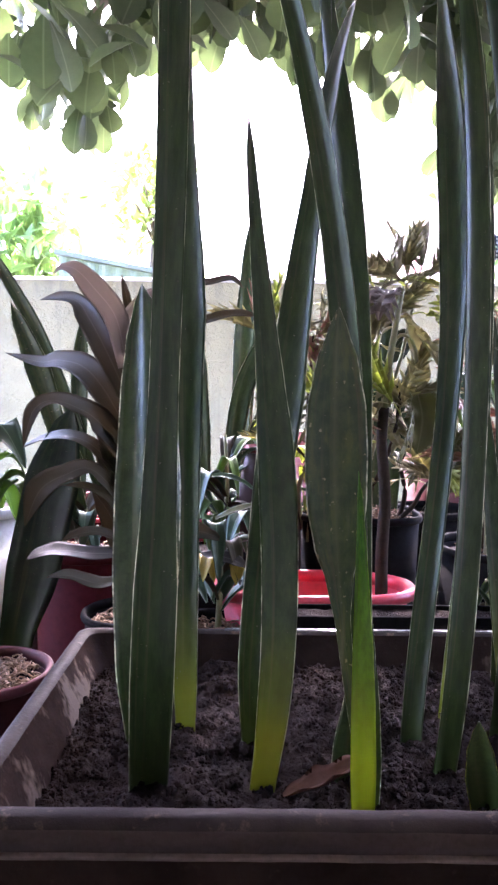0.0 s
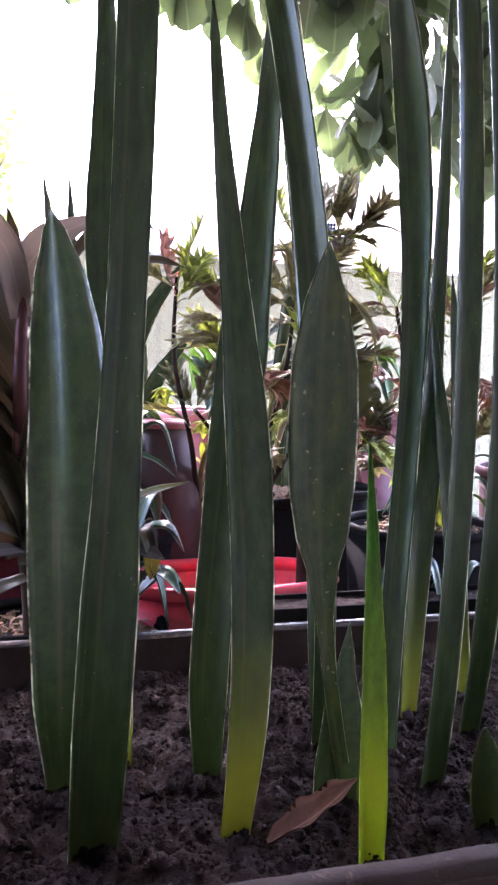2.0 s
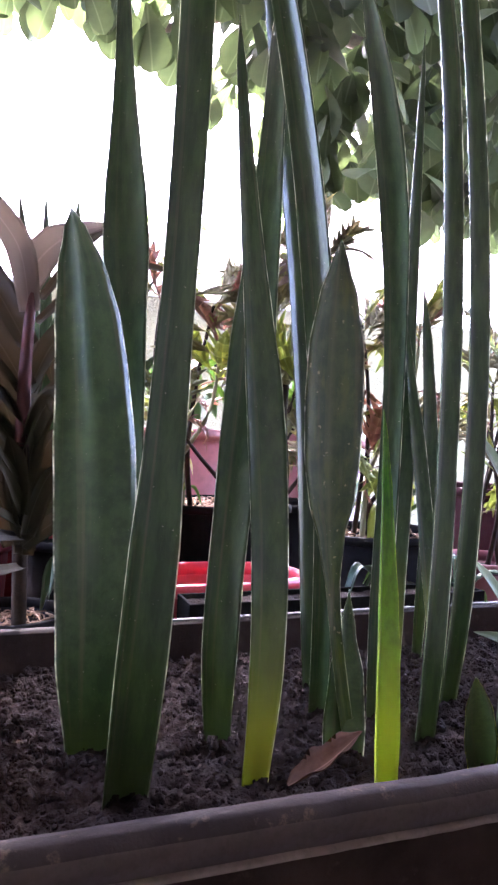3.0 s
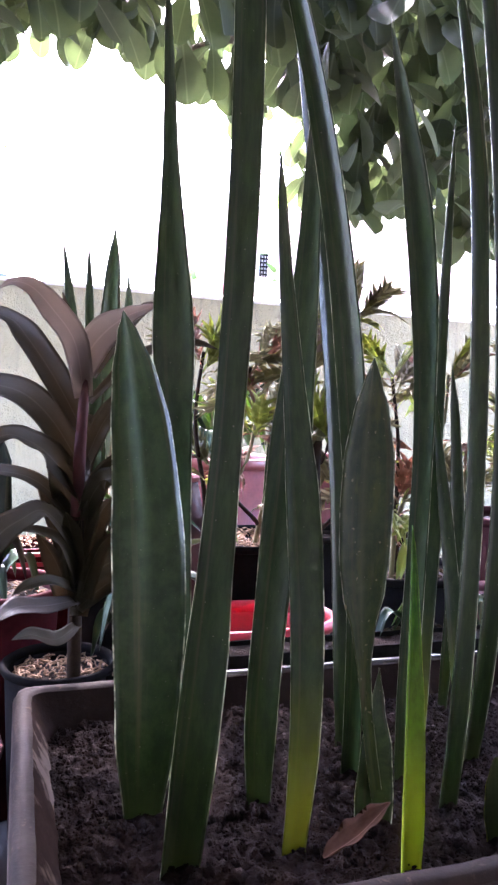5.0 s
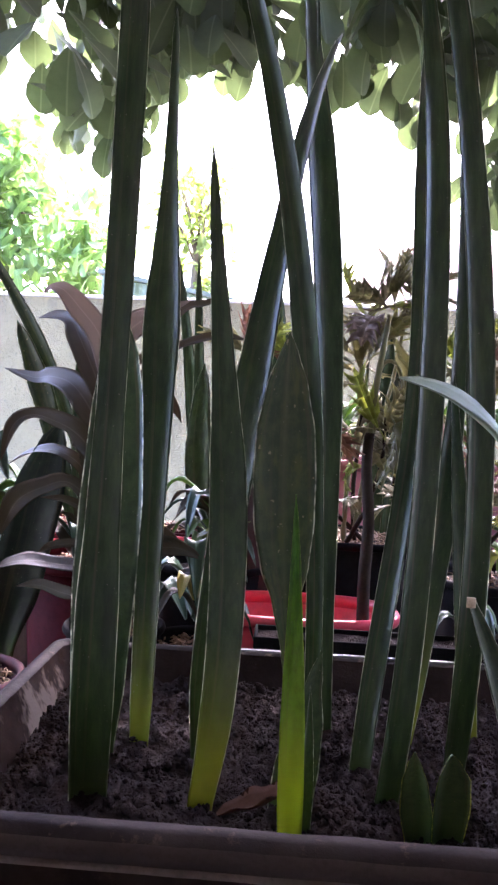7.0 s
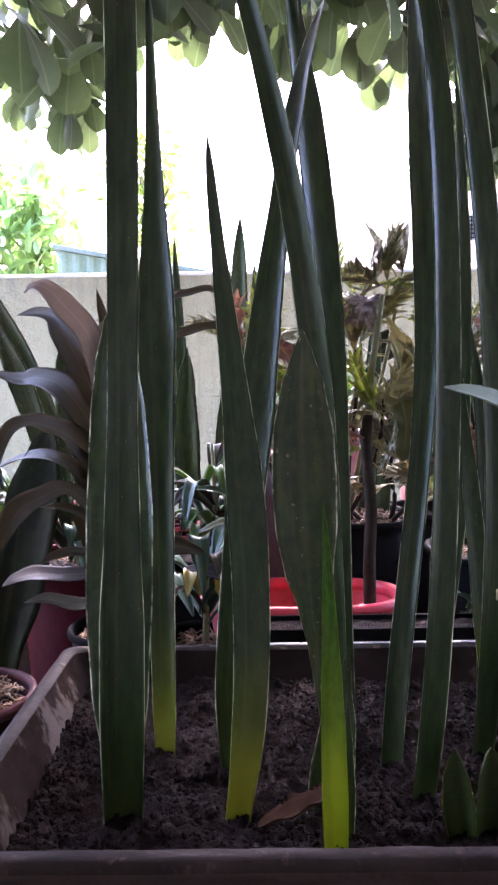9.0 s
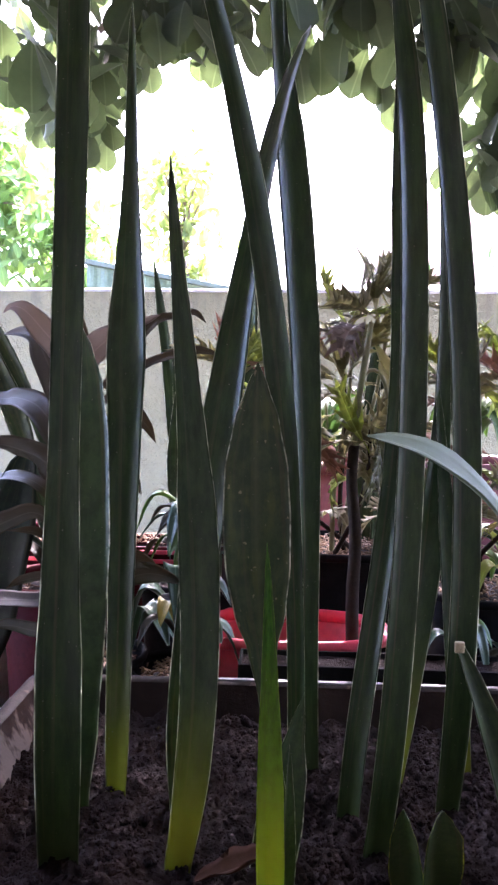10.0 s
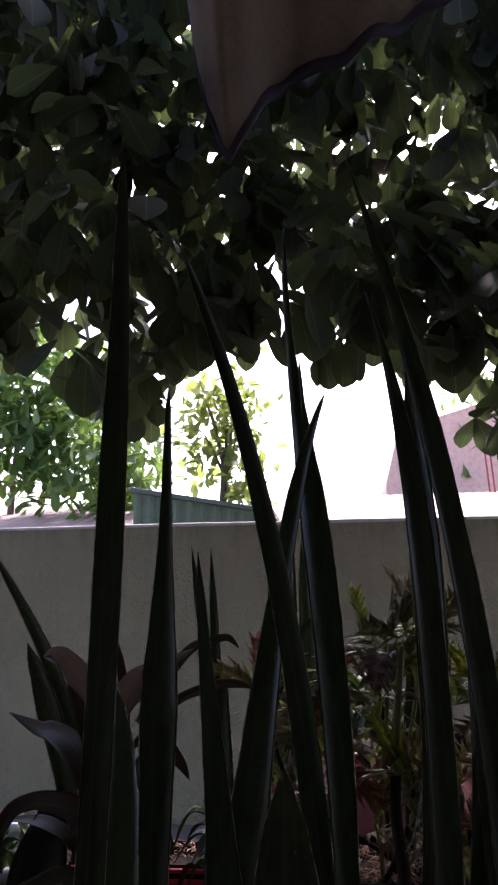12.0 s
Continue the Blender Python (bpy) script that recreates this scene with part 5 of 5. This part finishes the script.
def hanging_tree():
    rng = random.Random(31)
    top = thing("shade_tree", "large shade tree with dense dark obovate leaves overhanging the wall", "tree", (3.4, 3.4, 0))
    away = Vector((3.4, 3.4, 0))

    def local(points):
        return [Vector(q) - away for q in points]
    part("trunk", tube(bmesh.new(), local(((3.4, 3.4, -0.05), (3.3, 3.35, 0.9), (3.0, 3.2, 1.9), (2.4, 3.05, 2.9))), (0.17, 0.10), 14, 18), BARK, top)
    limbs = (((2.9, 3.2, 2.0), (1.5, 2.8, 2.35), (0.3, 2.5, 2.45), (-0.8, 2.4, 2.6), (-2.0, 2.5, 2.7)), ((3.0, 3.2, 1.75), (1.8, 2.6, 1.9), (0.7, 2.2, 1.8), (0.2, 2.1, 1.6)),
             ((2.5, 3.1, 2.7), (1.3, 2.5, 3.0), (0.0, 2.0, 3.1), (-1.0, 1.9, 3.1)), ((0.3, 2.5, 2.45), (-0.1, 2.3, 2.1), (-0.5, 2.2, 1.7)), ((3.15, 3.3, 1.5), (2.2, 2.6, 1.6), (1.4, 2.2, 1.5)))
    for pts in limbs:
        part("limb", tube(bmesh.new(), local(pts), (0.045, 0.010), 8, 16), BARK, top)
    single = 0
    bm = bmesh.new()
    for k in range(2920):
        across = rng.uniform(-2.6, 2.8) if k < 1500 or k >= 2100 else rng.uniform(-0.9, 1.5)
        y = rng.uniform(1.35, 2.35)
        near = y / 1.9
        x, low = across * near, 0.55 + (knots(EDGE, across) - 0.55) * near
        z = low + 0.06 + 2.6 * rng.random() ** 1.05
        # hubs high out of view, added to cut sky light on pots and soil
        if k >= 2100:
            x, y, z = rng.uniform(-2.8, 3.0), rng.uniform(1.3, 4.2), rng.uniform(3.0, 4.4)
        y += 0.25 * max(0, z - 1.9)
        hub = Vector((x, y, z))
        if k >= 2100 and x < -0.2 and rng.random() < 0.4:
            continue
        before_cloth = y < 1.62 and z > 1.70 and -0.36 < x < 0.60
        for _ in range(rng.choice((4, 5, 6))):
            a, tilt = rng.random() * 6.283, rng.uniform(15, 80)
            length = rng.uniform(0.095, 0.155)
            m = Matrix.Translation(hub + Vector([rng.uniform(-0.05, 0.05) for _ in range(3)]) - away) @ Euler((radians(-tilt), 0, a)).to_matrix().to_4x4()
            tip = m @ Vector((0, length, 0)) + away
            if tip.z < 0.55 + (knots(EDGE, tip.x / near) - 0.55) * near - 0.015 or before_cloth:
                continue
            if single < 200 and hub.z - low < 0.24 and -1.0 < across < 1.2:
                lb = bmesh.new()
                crown_leaf(lb, m, length, length * rng.uniform(0.55, 0.68), rng.uniform(0.05, 0.3))
                part("leaf", lb, CROWN, top)
                single += 1
            else:
                crown_leaf(bm, m, length, length * rng.uniform(0.55, 0.68), rng.uniform(0.05, 0.3))
    crown = part("crown", bm, CROWN, top)
    crown["kind"] = "stuff"
    return top


hanging_tree()


# ---- over the wall: trees, roofs and a pink house ----
def far_tree(label, foot, centre, size, count, length, width, seed, material=FAR_LEAF):
    rng = random.Random(seed)
    top = thing("garden_tree", label, "tree", foot)
    f = Vector(foot)
    c = Vector(centre)
    part("trunk", tube(bmesh.new(), ((0, 0, -0.05), (0.03, 0, (c.z - 0.2) * 0.5), tuple(c - f)), (0.06, 0.025), 9, 10), BARK, top)
    tips = []
    for k in range(14):
        d = Vector((rng.gauss(0, 0.5) * size[0], rng.gauss(0, 0.4) * size[1], rng.gauss(0.05, 0.5) * size[2]))
        tips.append(c + d)
        part("branch", tube(bmesh.new(), (tuple(c - f - Vector((0, 0, 0.25))), tuple((c - f) * 0.5 + (c + d - f) * 0.5), tuple(c + d - f)), (0.014, 0.004), 6, 8), BARK, top)
    bm = bmesh.new()
    for k in range(count):
        h = rng.choice(tips) + Vector((rng.gauss(0, 0.22) * size[0], rng.gauss(0, 0.2) * size[1], rng.gauss(0, 0.22) * size[2]))
        m = Matrix.Translation(h - f) @ Euler((radians(rng.uniform(-80, 20)), radians(rng.uniform(-30, 30)), rng.random() * 6.283)).to_matrix().to_4x4()
        L = length * rng.uniform(0.7, 1.2)
        crown_leaf(bm, m, L, L * width, rng.uniform(0.0, 0.4))
    crown = part("crown", bm, material, top)
    crown["kind"] = "stuff"
    return top


far_tree("sunlit tree with narrow bright green leaves beyond the wall", (-3.38, 7.22, 0), (-3.23, 7.08, 2.76), (1.20, 0.7, 1.55), 3200, 0.21, 0.40, 41)
far_tree("slight young tree with sparse light green leaves beyond the wall", (-0.82, 5.69, 0), (-0.74, 5.69, 2.02), (0.46, 0.34, 0.76), 600, 0.115, 0.55, 42, YOUNG_LEAF)
far_tree("pale green tree far beyond the wall", (3.43, 9.72, 0), (3.28, 9.72, 3.10), (1.2, 0.9, 1.25), 900, 0.18, 0.4, 43)


def roof_sheet(name, label, x0, x1, y0, y1, z0, z1, material, pitch, seed):
    """A ribbed roof sheet rising away from the wall."""
    top = thing(name, label, "roof", (x0, y0, 0))
    bm = bmesh.new()
    n = int((x1 - x0) / pitch) * 4
    rows = []
    for i in range(n + 1):
        x = (x1 - x0) * i / n
        r = 0.006 * (1 if i % 4 in (1, 2) else 0)
        rows.append([bm.verts.new((x, 0, z0 + r)), bm.verts.new((x, y1 - y0, z1 + r)), bm.verts.new((x, y1 - y0, z1 + r - 0.012)), bm.verts.new((x, 0, z0 + r - 0.012))])
    for a, b in zip(rows, rows[1:]):
        for k in range(4):
            bm.faces.new((a[k], b[k], b[(k + 1) % 4], a[(k + 1) % 4]))
    bmesh.ops.recalc_face_normals(bm, faces=bm.faces)
    part("roof_sheet", bm, material, top, smooth=False)
    bm = box_into(bmesh.new(), 0, x1 - x0, 0.12, 0.24, 0, z0 - 0.03)
    part("wall", bm, COPING, top, smooth=False)
    return top


roof_sheet("shed_roof", "low pale ribbed shed roof just beyond the wall", -0.62, 5.0, 5.4, 7.8, 1.33, 1.90, ROOF_TILE, 0.11, 1)
roof_sheet("shed_roof", "low pinkish shed roof beyond the wall", -5.2, -1.70, 5.97, 7.8, 1.39, 1.89, ROOF_TILE, 0.11, 2)


def green_shed():
    """A small shed whose lean-to roof falls to one side; its end wall is ribbed green sheet."""
    top = thing("green_shed", "small green sheet-metal shed with a dark sloping roof beyond the wall", "shed", (-1.361, 5.13, 0))
    bm = bmesh.new()
    n = 40
    wide, high, low = 1.02, 1.580, 1.395
    last = None
    for i in range(n + 1):
        x = wide * i / n
        z = high + (low - high) * i / n
        r = -0.008 if i % 4 in (1, 2) else 0.0
        col = [bm.verts.new((x, r, 0)), bm.verts.new((x, r, z)), bm.verts.new((x, 0.75, z)), bm.verts.new((x, 0.75, 0))]
        if last:
            for k in range(4):
                bm.faces.new((last[k], col[k], col[(k + 1) % 4], last[(k + 1) % 4]))
        last = col
    bmesh.ops.recalc_face_normals(bm, faces=bm.faces)
    part("wall", bm, GREEN_WALL, top, "ribbed green sheet wall", smooth=False)
    bm = bmesh.new()
    slope = math.atan2(low - high, wide)
    box_into(bm, -0.03, math.hypot(wide, high - low) + 0.04, -0.04, 0.80, 0.002, 0.036, 0.004)
    bmesh.ops.transform(bm, matrix=pose(0, 0, high, 0, -math.degrees(slope), 0), verts=bm.verts)
    part("roof", bm, GREEN_ROOF, top, "dark sloping roof", smooth=False)


green_shed()


def pink_house():
    top = thing("pink_house", "pink painted house with a sloping gable beyond the wall", "house", (0.86, 9.17, 0))
    bm = bmesh.new()
    prof = ((0, 0), (0, 2.25), (0.20, 2.98), (1.5, 3.36), (5.5, 3.36), (5.5, 0))
    a = [bm.verts.new((x, 0, z)) for x, z in prof]
    b = [bm.verts.new((x, 2.4, z)) for x, z in prof]
    bm.faces.new(a), bm.faces.new(list(reversed(b)))
    for k in range(len(a)):
        bm.faces.new((a[k], b[k], b[(k + 1) % len(a)], a[(k + 1) % len(a)]))
    bmesh.ops.recalc_face_normals(bm, faces=bm.faces)
    part("wall", bm, PINK_PAINT, top, smooth=False)
    for x in (1.92, 2.27):
        win = part("window", box_into(bmesh.new(), x, x + 0.13, -0.03, 0.01, 2.42, 2.74, 0.008), COPING, top, "narrow window with a dark grille", False)
        for k in range(3):
            part("bar", box_into(bmesh.new(), x + 0.018 + 0.042 * k, x + 0.030 + 0.042 * k, -0.055, -0.032, 2.42, 2.74), BLACK, win, smooth=False)
        for k in range(6):
            part("bar", box_into(bmesh.new(), x + 0.005, x + 0.125, -0.070, -0.057, 2.435 + 0.052 * k, 2.455 + 0.052 * k), BLACK, win, smooth=False)
    for k in range(2):
        x = 1.00 + 0.055 * k
        part("rod", tube(bmesh.new(), ((x, -1.4, 1.72), (x - 0.015, -1.4, 2.08), (x - 0.03, -1.4, 2.46)), (0.010, 0.010), 6, 6), RED_METAL, top, "rusty red rod")


pink_house()


# ---- hanging cloth edge above ----
def awning():
    top = thing("awning_cloth", "sagging beige awning cloth with a dark hem", "awning", (0, 1.19, 2.6))
    low = ((-0.22, 2.40), (-0.19, 2.13), (-0.155, 1.99), (-0.110, 1.862), (-0.066, 1.925), (0.009, 2.06), (0.069, 2.115), (0.187, 2.135), (0.320, 2.20), (0.40, 2.27), (0.62, 2.42))
    bm = bmesh.new()
    hem = bmesh.new()
    n = 60
    last = None
    for i in range(n + 1):
        x = -0.212 + 0.80 * i / n
        z = knots(low, x)
        fold = 0.02 * math.sin(x * 18) + 0.012 * math.sin(x * 41)
        rows = []
        for k in range(7):
            f = k / 6
            rows.append(Vector((x, 0.02 + (1 - f) * (0.34 + fold), (z - 2.6) * (1 - f) ** 0.8 + 0.02 * f - 0.05 * math.sin(math.pi * f))))
        col = [bm.verts.new(q) for q in rows] + [bm.verts.new(q + Vector((0, 0.006, 0.003))) for q in reversed(rows)]
        q = rows[0]
        hcol = [hem.verts.new(q + Vector((0, dy, dz))) for dy, dz in ((-0.004, -0.030), (-0.004, 0.010), (0.012, 0.010), (0.012, -0.030))]
        if last:
            for loop_pair, target in (((last[0], col), bm), ((last[1], hcol), hem)):
                a, b = loop_pair
                for k in range(len(a)):
                    target.faces.new((a[k], b[k], b[(k + 1) % len(a)], a[(k + 1) % len(a)]))
        last = (col, hcol)
    bmesh.ops.recalc_face_normals(bm, faces=bm.faces)
    bmesh.ops.recalc_face_normals(hem, faces=hem.faces)
    part("cloth", bm, CLOTH, top)
    part("hem", hem, CLOTH_DARK, top, "dark hem")


awning()
